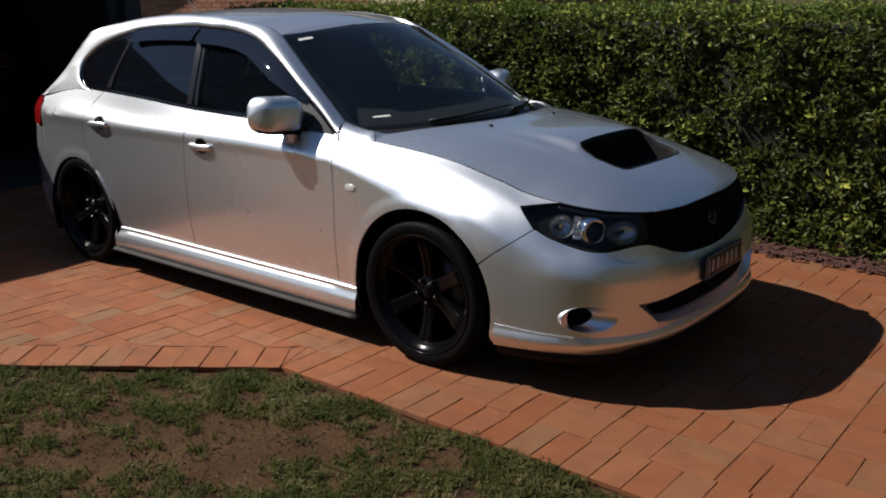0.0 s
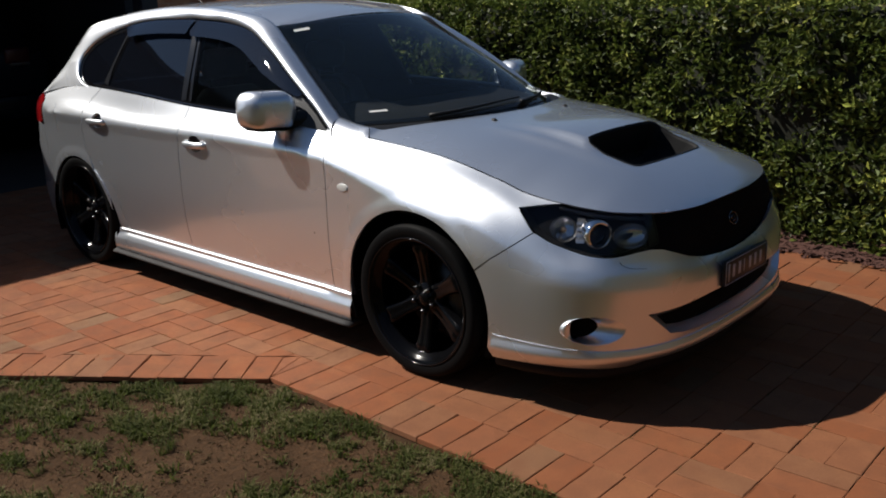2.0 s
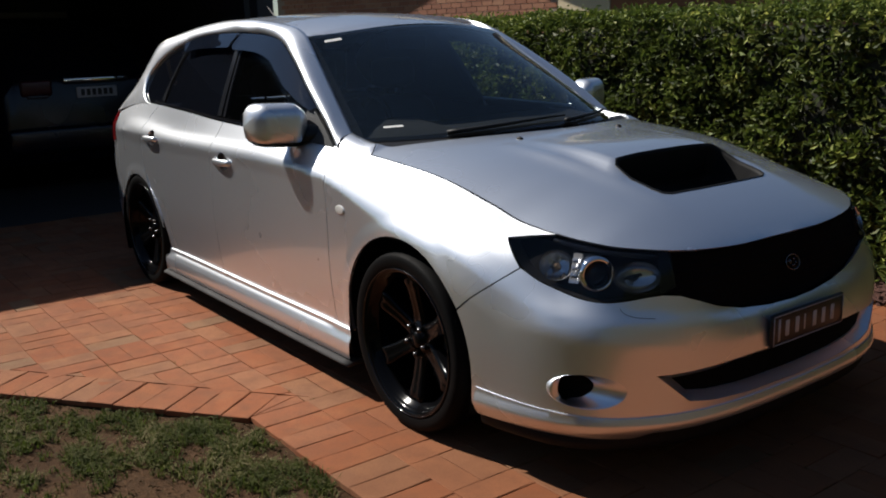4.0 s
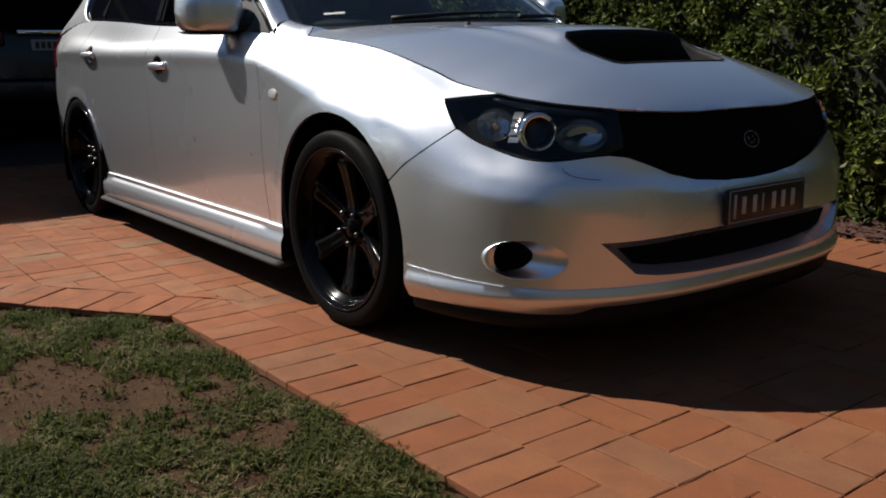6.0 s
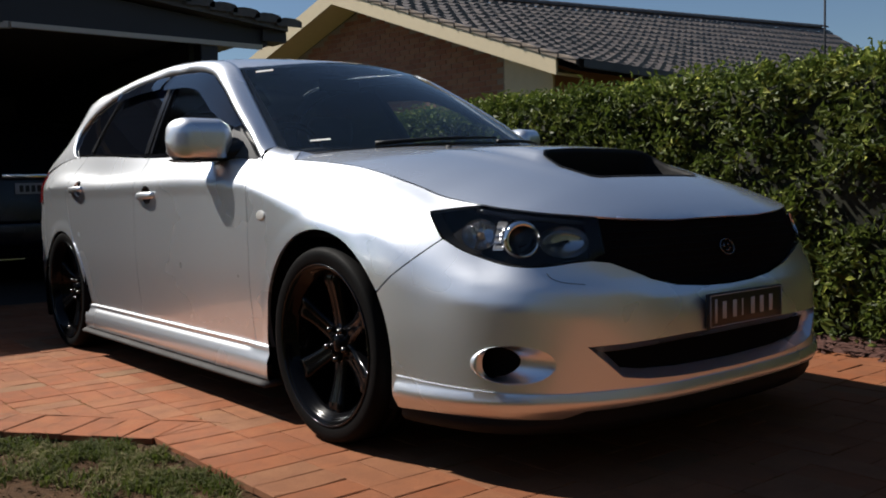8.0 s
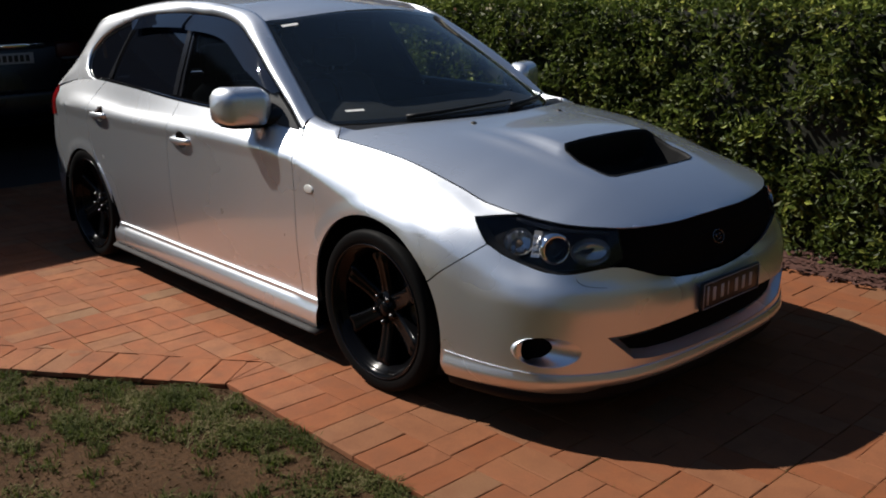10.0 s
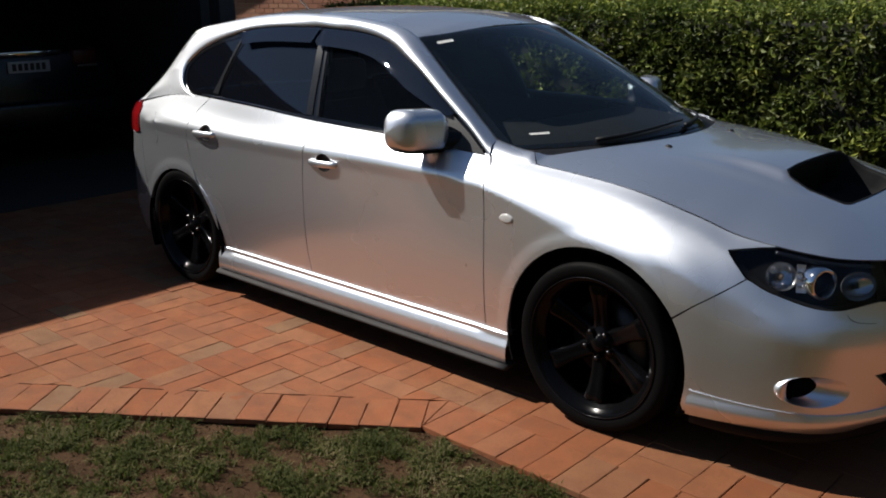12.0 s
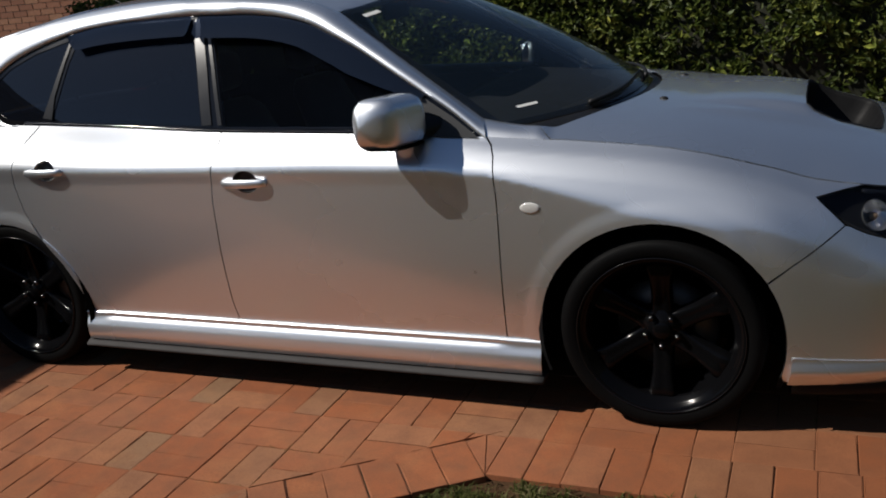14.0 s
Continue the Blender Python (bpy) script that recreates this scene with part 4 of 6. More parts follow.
def hood(x, y):
    """The bonnet with its raised middle and the swelling behind the scoop."""
    he, ze = np.interp(x, EDGE[:, 0], EDGE[:, 1]), np.interp(x, EDGE[:, 0], EDGE[:, 2])
    mid = max(pchip(HOOD_MID[:, 0], HOOD_MID[:, 1], x), ze)
    q = min(abs(y) / max(he, 0.02), 1.0)
    z = mid - (mid - ze) * q ** 2.6
    ridge = 0.010 * math.exp(-((abs(y) - 0.36 + 0.08 * x) / 0.045) ** 2) * min(1, max(0, (0.8 - x) / 0.4)) * min(1, max(0, (x - 0.02) / 0.25))
    f = min(1, max(0, (x - 0.02) / 0.42))
    w = min(1, max(0, (0.33 - abs(y)) / 0.09))
    swell = 0.034 * f * f * (3 - 2 * f) * w * w * (3 - 2 * w) * min(1, max(0, (0.56 - x) / 0.09))
    rear = min(1, max(0, (-0.283 - x) / 0.05))
    return (x, y, z + (ridge + swell) * (1 - q ** 6) + 0.020 * rear * rear * (3 - 2 * rear) * q ** 3)


UP = np.array([(-0.47, 0.674, 0.946), (-0.52, 0.663, 0.980), (-0.77, 0.6015, 1.145), (-1.075, 0.528, 1.346), (-1.30, 0.525, 1.408), (-1.75, 0.520, 1.440), (-2.2, 0.525, 1.424),
               (-2.55, 0.585, 1.364), (-2.695, 0.624, 1.305), (-2.85, 0.70, 1.12), (-2.96, 0.765, 1.00), (-3.03, 0.775, 0.958)])
ROOF_MID = np.array([(-0.95, 1.385), (-1.06, 1.408), (-1.4, 1.45), (-1.8, 1.465), (-2.2, 1.452), (-2.55, 1.40), (-2.8, 1.335), (-2.9, 1.30)])


def roof(x, y):
    mid = pchip(-ROOF_MID[:, 0], ROOF_MID[:, 1], -x)
    he, ze = np.interp(-x, -UP[2:9, 0], UP[2:9, 1]), np.interp(-x, -UP[2:9, 0], UP[2:9, 2])
    return (x, y, mid - (mid - ze) * min(abs(y) / he, 1.05) ** 2.2)


def screen(u, v):
    """The windscreen: u across, -0.6 to 0.6; v up the slope, 0 to 0.85."""
    s, t = u / 0.6, v / 0.85
    c = 1 - s * s
    low = Vector((-0.47 + 0.36 * (1 - abs(s) ** 2.7), -0.674 * s, 0.946 + 0.023 * c))
    high = Vector((-1.075 + 0.115 * c, -0.527 * s, 1.346 + 0.039 * c))
    p = low.lerp(high, t)
    return tuple(p + Vector((0.35, 0, 0.8)) * 0.035 * c * math.sin(math.pi * min(max(t, 0), 1)))


def side(x, z, out=0.0):
    """The upper side, leaning inwards above the belt line (right side)."""
    b = body(along_x(x), top_z(along_x(x)))
    t = z - b[2]
    return (x, b[1] + 0.44 * t + 0.25 * t * abs(t) - out, z)


def arc(cx, cz, r, a0, a1, n=22):
    return [(cx + r * math.cos(radians(a0 + (a1 - a0) * i / n)), cz + r * math.sin(radians(a0 + (a1 - a0) * i / n))) for i in range(n + 1)]


def on_ring(points):
    return [(along_x(x), z) for x, z in points]


def top_line(x0, x1, n=140):
    return [(l, top_z(l)) for l in np.linspace(along_x(x0), along_x(x1), n)]


car = thing("hatchback_car", "lowered silver five-door hatchback with black wheels parked on brick paving", "car", (0.0, 0.0, 0.0))


def both(name, build, material, label="", parent=None, holder=None):
    """The same part on the car's right and left."""
    made = []
    for flip in (False, True):
        bm = build()
        made.append(part(name, mirror(bm) if flip else bm, material, parent or car, label))
    return made


# outlines of the side panels (x, z)
DOOR_GAP_F = [(-0.445, 0.262), (-0.441, 0.45), (-0.437, 0.62), (-0.436, 0.75), (-0.440, 0.83), (-0.449, 0.882), (-0.464, 0.913), (-0.485, 0.932)]
DOOR_GAP_M = [(-1.51, 0.262), (-1.522, 0.35), (-1.525, 0.55), (-1.522, 0.73), (-1.503, 0.86), (-1.478, 0.975)]
DOOR_GAP_R = [(-2.205, 0.262), (-2.245, 0.36), (-2.30, 0.47), (-2.385, 0.58), (-2.443, 0.69), (-2.463, 0.80), (-2.45, 0.88), (-2.405, 0.96), (-2.34, 1.016)]
ARCH_F = arc(AXLE_F - 0.004, 0.312, 0.374, 36, 188)
ARCH_R = arc(-2.575, 0.282, 0.350, -18, 200)
LAMP_LOW = [(1.098, 0.741), (1.092, 0.733), (1.060, 0.700), (1.025, 0.668), (0.965, 0.638), (0.895, 0.616), (0.82, 0.598), (0.745, 0.591), (0.68, 0.593), (0.61, 0.600), (along_h(0.545), 0.603)]
GRILLE_LOW = [(along_h(0.49), 0.596), (along_h(0.42), 0.572), (along_h(0.34), 0.543), (along_h(0.24), 0.520), (along_h(0.12), 0.509), (0.0, 0.506)]
LAMP_LOW = LAMP_LOW[:3] + [tuple(catmull(np.array(LAMP_LOW[3:]), g)) for g in np.linspace(0, 7, 29)]
SEAM = [(along_x(0.3755), 0.5105), (1.18, 0.562), (1.10, 0.616), (1.027, 0.666)]


def flared(l, z):
    """The body with the pressed lip round the front wheel arch."""
    p = body(l, z)
    d = math.hypot(p[0] - AXLE_F + 0.004, z - 0.312) - 0.374
    f = min(1.0, max(0.0, (0.070 - d) / 0.055))
    return body(l, z, 0.0045 * f * f * (3 - 2 * f) * min(1.0, max(0.0, (0.36 - p[0]) / 0.08)))


def flared_rear(l, z):
    p = body(l, z)
    d = math.hypot(p[0] + 2.575, z - 0.282) - 0.350
    f = min(1.0, max(0.0, (0.070 - d) / 0.055))
    return body(l, z, 0.0045 * f * f * (3 - 2 * f))


def flip_l(points):
    return [(-l, z) for l, z in reversed(points)]


def front_fender():
    tip = LAMP_LOW[0]
    outline = on_ring(DOOR_GAP_F) + top_line(-0.485, 0.668) + [(0.955, 0.7545), (1.0, 0.7515), (1.05, 0.7465), tip, LAMP_LOW[1], LAMP_LOW[2]] + SEAM[::-1] + on_ring(ARCH_F) + [(along_x(-0.325), 0.262)]
    return sheet(outline, flared, 0.014, 0.0022)


HANDLES = ((-1.365, 0.806), (-2.285, 0.848))


def cup_outline(x, z, k=1.0):
    """The oval hand recess behind a door handle."""
    return [(along_x(x + 0.052 * k * math.cos(a)), z + 0.006 + 0.041 * k * math.sin(a)) for a in (2 * math.pi * i / 28 for i in range(28))]


def front_door():
    belt = top_line(-0.495, -1.478)
    return sheet(on_ring(DOOR_GAP_F) + belt + on_ring(DOOR_GAP_M[::-1]), body, 0.020, 0.0022, holes=[cup_outline(*HANDLES[0])])


def rear_door():
    return sheet(on_ring(DOOR_GAP_M) + top_line(-1.482, -2.335) + on_ring(DOOR_GAP_R[::-1]), body, 0.020, 0.0022, holes=[cup_outline(*HANDLES[1])])


def quarter_panel():
    tail = [(along_x(-3.0), 0.94), (along_x(-2.99), 0.92), (along_x(-2.975), 0.78), (along_x(-2.955), 0.60), (along_x(-2.93), 0.40)]
    arch = [p for p in ARCH_R if p[0] > -2.93 or p[1] > 0.36]
    low = [(-2.235, 0.262)]
    arch = [p for p in arch if p[1] > 0.27 and not (p[0] < -2.85 and p[1] < 0.40)]
    return sheet(on_ring(DOOR_GAP_R) + top_line(-2.345, -3.03) + tail + on_ring(arch[::-1]) + on_ring(low), flared_rear, 0.02, 0.0022)


def rear_bumper():
    seam = [(along_x(-2.975), 0.78), (along_x(-2.955), 0.60), (along_x(-2.935), 0.40), (along_x(-2.92), 0.20)]
    end = LENGTH[-1]
    return sheet(seam + [(end, 0.20), (end, 0.78)], body, 0.05, 0.002)


def tail_lamp():
    a, b = along_x(-2.985), along_x(-3.17)
    return sheet([(a, 0.935), (a, 0.80), (a + 0.03, 0.785), (b, 0.80), (b, 0.95), (a + 0.03, 0.95)], lambda l, z: body(l, z, 0.006), 0.03, 0.002)


def tailgate():
    a, end = along_x(-3.17), LENGTH[-1]
    return sheet([(a, 0.785), (end, 0.785), (end, 0.96), (a, 0.955)], body, 0.05, 0.002)


both("front_fender", front_fender, SILVER)
doors_f = both("front_door", front_door, SILVER)
doors_r = both("rear_door", rear_door, SILVER)
quarters = both("quarter_panel", quarter_panel, SILVER)
both("rear_bumper", rear_bumper, SILVER)
both("tail_lamp", tail_lamp, RED_LENS, "red tail lamp")
both("tailgate", tailgate, SILVER)

# front bumper in one piece, with the lower intake and the fog lamp recesses cut out
half = [(0.0, 0.225), (along_h(0.40), 0.222), (along_h(0.59), 0.205), (along_h(0.66), 0.19), (along_x(0.75), 0.185), (along_x(0.44), 0.185)]
arch_up = [(along_x(x), z) for x, z in arc(AXLE_F - 0.004, 0.312, 0.374, -18, 31.6, 10)]
half = half + arch_up + SEAM[1:] + LAMP_LOW[4:] + GRILLE_LOW
INTAKE = [(0.588, 0.379), (along_h(0.525), 0.33), (along_h(0.482), 0.290), (along_h(0.40), 0.277), (along_h(0.25), 0.268), (0.0, 0.264)]
INTAKE_TOP = [(0.0, 0.386), (along_h(0.25), 0.385), (along_h(0.45), 0.381)]
FOG_AT, FOG_Z = 0.792, 0.336
FOG = [(FOG_AT + 0.118 * math.cos(a), FOG_Z + 0.052 * math.sin(a)) for a in (2 * math.pi * k / 40 for k in range(40))]
intake_loop = INTAKE + flip_l(INTAKE)[1:] + [(-l, z) for l, z in INTAKE_TOP[::-1]] + INTAKE_TOP[1:]
bumper_outline = half + flip_l(half)[1:-1]
front_bumper = part("front_bumper", sheet(bumper_outline, body, 0.022, 0.002, 0.014, [intake_loop, FOG, flip_l(FOG)]), SILVER, car)


def rim_walls(loop, deep, out_top=0.0, shrink=1.0, mid=None):
    """Walls that run inwards from a hole's outline."""
    cx, cz = mid or (sum(p[0] for p in loop) / len(loop), sum(p[1] for p in loop) / len(loop))
    rows = []
    for f in (0.0, 0.35, 1.0):
        k = 1 - (1 - shrink) * f
        rows.append([body(cx + (l - cx) * k, cz + (z - cz) * k, out_top - deep * f) for l, z in loop])
    return rows


FOG_IN = 0.062


def fog_rim(a, k=1.0):
    """Edge of the round hole at the rear end of the dish: length, height and depth."""
    rear = 0.5 + 0.5 * math.cos(a)
    return FOG_AT + FOG_IN + 0.019 * k * math.cos(a), FOG_Z + 0.001 + 0.043 * k * math.sin(a), -0.060 + 0.062 * rear ** 1.2


def fog_trough():
    """Oval dish that deepens rearwards to a round hole facing ahead."""
    rows = []
    n = len(FOG)
    for f in np.linspace(0, 1, 12):
        row = []
        for k, (l, z) in enumerate(FOG):
            a = 2 * math.pi * k / n
            hl, hz, end = fog_rim(a)
            rear = 0.5 + 0.5 * math.cos(a)
            swell = (0.014 * rear - 0.006 * (1 - rear)) * math.sin(math.pi * f)
            row.append(body(l + (hl - l) * f, z + (hz - z) * f, end * f ** 1.15 + swell))
        rows.append(row)
    return loft(bmesh.new(), rows, close_cols=True)


def fog_hole():
    rows = []
    for k, o in ((1.0, 0.0), (0.95, -0.03), (0.9, -0.07), (0.02, -0.075)):
        row = []
        for j in range(32):
            l, z, end = fog_rim(2 * math.pi * j / 32, k)
            row.append(body(l + 0.6 * o * -1, z, end + o))
        rows.append(row)
    return loft(bmesh.new(), rows, close_cols=True)


for sgn in (1, -1):
    bm = fog_trough()
    recess = part("fog_lamp_recess", bm if sgn > 0 else mirror(bm), SILVER, front_bumper)
    bm = fog_hole()
    part("fog_lamp_blank", bm if sgn > 0 else mirror(bm), MATT_BLACK, recess, "black round fog lamp blank")
bm = tube(bmesh.new(), [body(l, z, 0.0008) for l, z in ((0.69, 0.575), (0.683, 0.565), (0.67, 0.557), (0.65, 0.5505), (0.62, 0.546), (0.585, 0.5425))], 0.0008, 6)
part("bumper_scratch", bm, BLACK_PLASTIC, front_bumper, "thin dark curved scratch")
inner_loop = inset(dense(intake_loop, 0.03), 0.022)
outer_loop = dense(intake_loop, 0.03)
if area2(outer_loop) < 0:
    outer_loop = outer_loop[::-1]
bm = loft(bmesh.new(), [[body(l, z, o) for l, z in loop] for loop, o in ((outer_loop, 0.0), (outer_loop, -0.003), (inner_loop, -0.028), (inner_loop, -0.055))], close_cols=True)
part("intake_surround", bm, SILVER, front_bumper)
part("intake_mesh", sheet([(l * 0.99, 0.325 + (z - 0.325) * 1.0) for l, z in intake_loop], lambda l, z: body(l, z, -0.045), 0.05, 0.0, 0.0), MATT_BLACK, front_bumper, "black lower intake mesh")

# add-on lip, silver above, black splitter below
lip_half_top = [(0.0, 0.252), (along_h(0.30), 0.254), (along_h(0.48), 0.258), (along_h(0.62), 0.257), (along_x(0.80), 0.260), (along_x(0.70), 0.265), (along_x(0.45), 0.277)]
lip_half_low = [(along_x(0.437), 0.180), (along_x(0.60), 0.176), (along_x(0.78), 0.176), (along_h(0.655), 0.180), (along_h(0.62), 0.192), (along_h(0.585), 0.208), (along_h(0.40), 0.214), (0.0, 0.214)]


def lip_surface(l, z):
    f = min(1, max(0, (0.262 - z) / 0.03))
    return body(l, z, 0.003 + 0.010 * f - 0.010 * max(0, (0.215 - z) / 0.04))


lip_half = lip_half_top + lip_half_low
part("front_lip", sheet(lip_half[:-1] + [lip_half[-1]] + [(-l, z) for l, z in lip_half_low[::-1][1:]] + [(-l, z) for l, z in lip_half_top[::-1][:-1]], lip_surface, 0.02, 0.0, 0.02), SILVER, car)
ls = np.linspace(-along_x(0.45), along_x(0.45), 90)
bm = bmesh.new()
rows = []
for l in ls:
    f = min(1, (along_x(0.45) - abs(l)) / 0.25)
    mid = math.exp(-(l / 0.55) ** 4)
    e = 0.004 + 0.014 * f
    rows.append([body(l, z, o) for z, o in ((0.24, -0.05), (0.208, 0.0), (0.188, 0.004), (0.176, e), (0.160, e + 0.006), (0.147, e + 0.005), (0.138, e - 0.01), (0.135, -0.05), (0.16, -0.30))])
loft(bm, rows)
part("front_splitter", bm, SPLITTER, car, "black front splitter under the lip")

# bonnet with the intake scoop
seam_pts = [(-0.333, 0.676, 0.95)] + [ring_xy(l) for l in np.linspace(along_x(-0.285), 0, 150)]
hood_half = [(x, -h) for x, h, z in seam_pts]
cowl = [(-0.365 + 0.255 * (1 - s * s) + 0.05, -0.682 * s) for s in np.linspace(-0.93, 0.93, 22)]
SCOOP = [(0.69, -0.235), (0.70, -0.12), (0.702, 0.0), (0.70, 0.12), (0.69, 0.235), (0.675, 0.262), (0.64, 0.272), (0.55, 0.276), (0.485, 0.270), (0.462, 0.245), (0.458, 0.15), (0.458, 0.0), (0.458, -0.15), (0.462, -0.245), (0.485, -0.270), (0.55, -0.276), (0.64, -0.272), (0.675, -0.262)]
hood_outline = hood_half + [(x, h) for x, h, z in seam_pts[::-1][1:]] + [(x, y) for x, y in cowl]
bonnet = part("bonnet", sheet(hood_outline, hood, 0.028, 0.0025, 0.005, [SCOOP]), SILVER, car)
duct = dense(SCOOP, 0.03)
bm = bmesh.new()
rows = []
for k, back, down in ((1.015, 0.0, -0.002), (0.99, 0.0, -0.004), (0.975, 0.0, 0.012), (0.95, -0.02, 0.05), (0.90, -0.05, 0.10), (0.02, -0.05, 0.10)):
    row = []
    for x, y in duct:
        px, py, pz = hood(x, y)
        row.append((0.57 + (x - 0.57) * k + back, y * k, pz - down if down < 0.04 else min(pz - down, 0.86 - down * 0.9)))
    rows.append(row)
loft(bm, rows, close_cols=True)
part("scoop_duct", bm, SPLITTER, bonnet, "black plastic scoop intake lining")
for sgn in (-1, 1):
    bm = bmesh.new()
    bmesh.ops.create_uvsphere(bm, u_segments=12, v_segments=8, radius=0.011, matrix=Matrix.Translation(hood(0.0, 0.262 * sgn)) @ Matrix.Diagonal((1.4, 1.0, 0.75, 1)))
    part("washer_nozzle", bm, BLACK_PLASTIC, bonnet, "black washer nozzle")

# grille and badge
g_top = [(l, top_z(l) - 0.004) for l in np.linspace(0, along_h(0.545), 14)]
grille_half = GRILLE_LOW[::-1] + [(along_h(0.545), 0.603)] + g_top[::-1]
grille = part("grille", sheet(grille_half[:-1] + [g_top[0]] + [(-l, z) for l, z in g_top[1:]] + [(-along_h(0.545), 0.603)] + [(-l, z) for l, z in GRILLE_LOW[:-1]], lambda l, z: body(l, z, -0.012), 0.03, 0.001, 0.01), MATT_BLACK, car, "blacked-out mesh grille")
for k in range(9):
    z = 0.525 + 0.021 * k
    w = min(0.52, 0.14 + 0.14 * (k + 0.4)) if k < 4 else 0.50
    bm = loft(bmesh.new(), [[body(l, z + dz, o) for dz, o in ((-0.002, -0.012), (-0.001, -0.0095), (0.001, -0.0095), (0.002, -0.012))] for l in np.linspace(-w, w, 26) if True])
    part("grille_bar", bm, MATT_BLACK, grille)
bm = bmesh.new()
c = Vector(body(0, 0.612, 0.004)) + Vector((0, 0.02, 0))
n = Vector((0.93, 0, 0.36)).normalized()
up = Vector((-0.36, 0, 0.93))
ring_rows = []
for k in range(36):
    a = 2 * math.pi * k / 36
    mid = c + Vector((0, 1, 0)) * 0.034 * math.cos(a) + up * 0.024 * math.sin(a)
    out = (Vector((0, 1, 0)) * math.cos(a) + up * math.sin(a)).normalized()
    ring_rows.append([mid + 0.0025 * (math.cos(b) * out + math.sin(b) * n) for b in (2 * math.pi * j / 8 for j in range(8))])
loft(bm, ring_rows, close_rows=True, close_cols=True)
badge = part("badge_ring", bm, BADGE, grille, "dull chrome oval badge")
bm = bmesh.new()
m3 = Matrix((Vector((0, 1, 0)), up, n)).transposed().to_4x4()
for dx, dz, r in ((-0.012, 0.004, 0.010), (0.009, 0.008, 0.005), (0.014, -0.003, 0.005), (0.004, -0.010, 0.005), (-0.006, -0.010, 0.0045)):
    star = [m3 @ Vector((dx + (r if i % 2 == 0 else r * 0.35) * math.sin(math.pi * i / 4), dz + (r if i % 2 == 0 else r * 0.35) * math.cos(math.pi * i / 4), 0)) + c for i in range(8)]
    top = bm.verts.new(m3 @ Vector((dx, dz, 0.004)) + c)
    vs = [bm.verts.new(p) for p in star]
    for i in range(8):
        bm.faces.new((vs[i], vs[(i + 1) % 8], top))
part("badge_mark", bm, BADGE, grille)

# head lamps
lamp_top = [(l, top_z(l) - 0.003) for l in np.linspace(0.945, along_h(0.50), 24)]
LAMP = LAMP_LOW + [(along_h(0.50), 0.62)] + lamp_top[::-1] + [(0.955, 0.7545), (1.0, 0.7515), (1.05, 0.7465)]


def bowl(bm, at, toward, radius, deep, sides=28, rings=6):
    """A polished dish that opens toward a direction."""
    q = Vector(toward).to_track_quat("Z", "Y").to_matrix().to_4x4()
    rows = []
    for i in range(rings + 1):
        f = i / rings
        r, d = radius * math.sqrt(1 - 0.97 * f * f), -deep * f
        rows.append([Vector(at) + q @ Vector((r * math.cos(a), r * math.sin(a), d)) for a in (2 * math.pi * k / sides for k in range(sides))])
    return loft(bm, rows, close_cols=True)


def hoop(bm, at, toward, radius, thick, sides=32):
    q = Vector(toward).to_track_quat("Z", "Y").to_matrix().to_4x4()
    rows = []
    for k in range(sides):
        a = 2 * math.pi * k / sides
        rows.append([Vector(at) + q @ Vector(((radius + thick * math.cos(b)) * math.cos(a), (radius + thick * math.cos(b)) * math.sin(a), thick * 1.6 * math.sin(b))) for b in (2 * math.pi * j / 8 for j in range(8))])
    return loft(bm, rows, close_rows=True, close_cols=True)


def lathe_dir(at, toward, profile, bm=None, sides=32):
    """A turned form about a given axis: profile of (radius, height along it)."""
    q = Vector(toward).to_track_quat("Z", "Y").to_matrix().to_4x4()
    rows = [[Vector(at) + q @ Vector((r * math.cos(a), r * math.sin(a), h)) for a in (2 * math.pi * k / sides for k in range(sides))] for r, h in profile]
    return loft(bm or bmesh.new(), rows, close_cols=True)


def dish(at, toward, wide, high, deep, facets=0):
    """An oval reflector with upright facets."""
    q = Vector(toward).to_track_quat("Z", "Y").to_matrix().to_4x4()
    rows = []
    for i in range(9):
        f = i / 8
        row = []
        for k in range(40):
            a = 2 * math.pi * k / 40
            r = math.sqrt(1 - 0.98 * f * f)
            u, v = wide * r * math.cos(a), high * r * math.sin(a)
            ripple = 0.004 * math.sin(u / wide * facets * math.pi) * f * (1 - 0.3 * f) if facets else 0.0
            row.append(Vector(at) + q @ Vector((u, v, -deep * f + ripple)))
        rows.append(row)
    return loft(bmesh.new(), rows, close_cols=True)


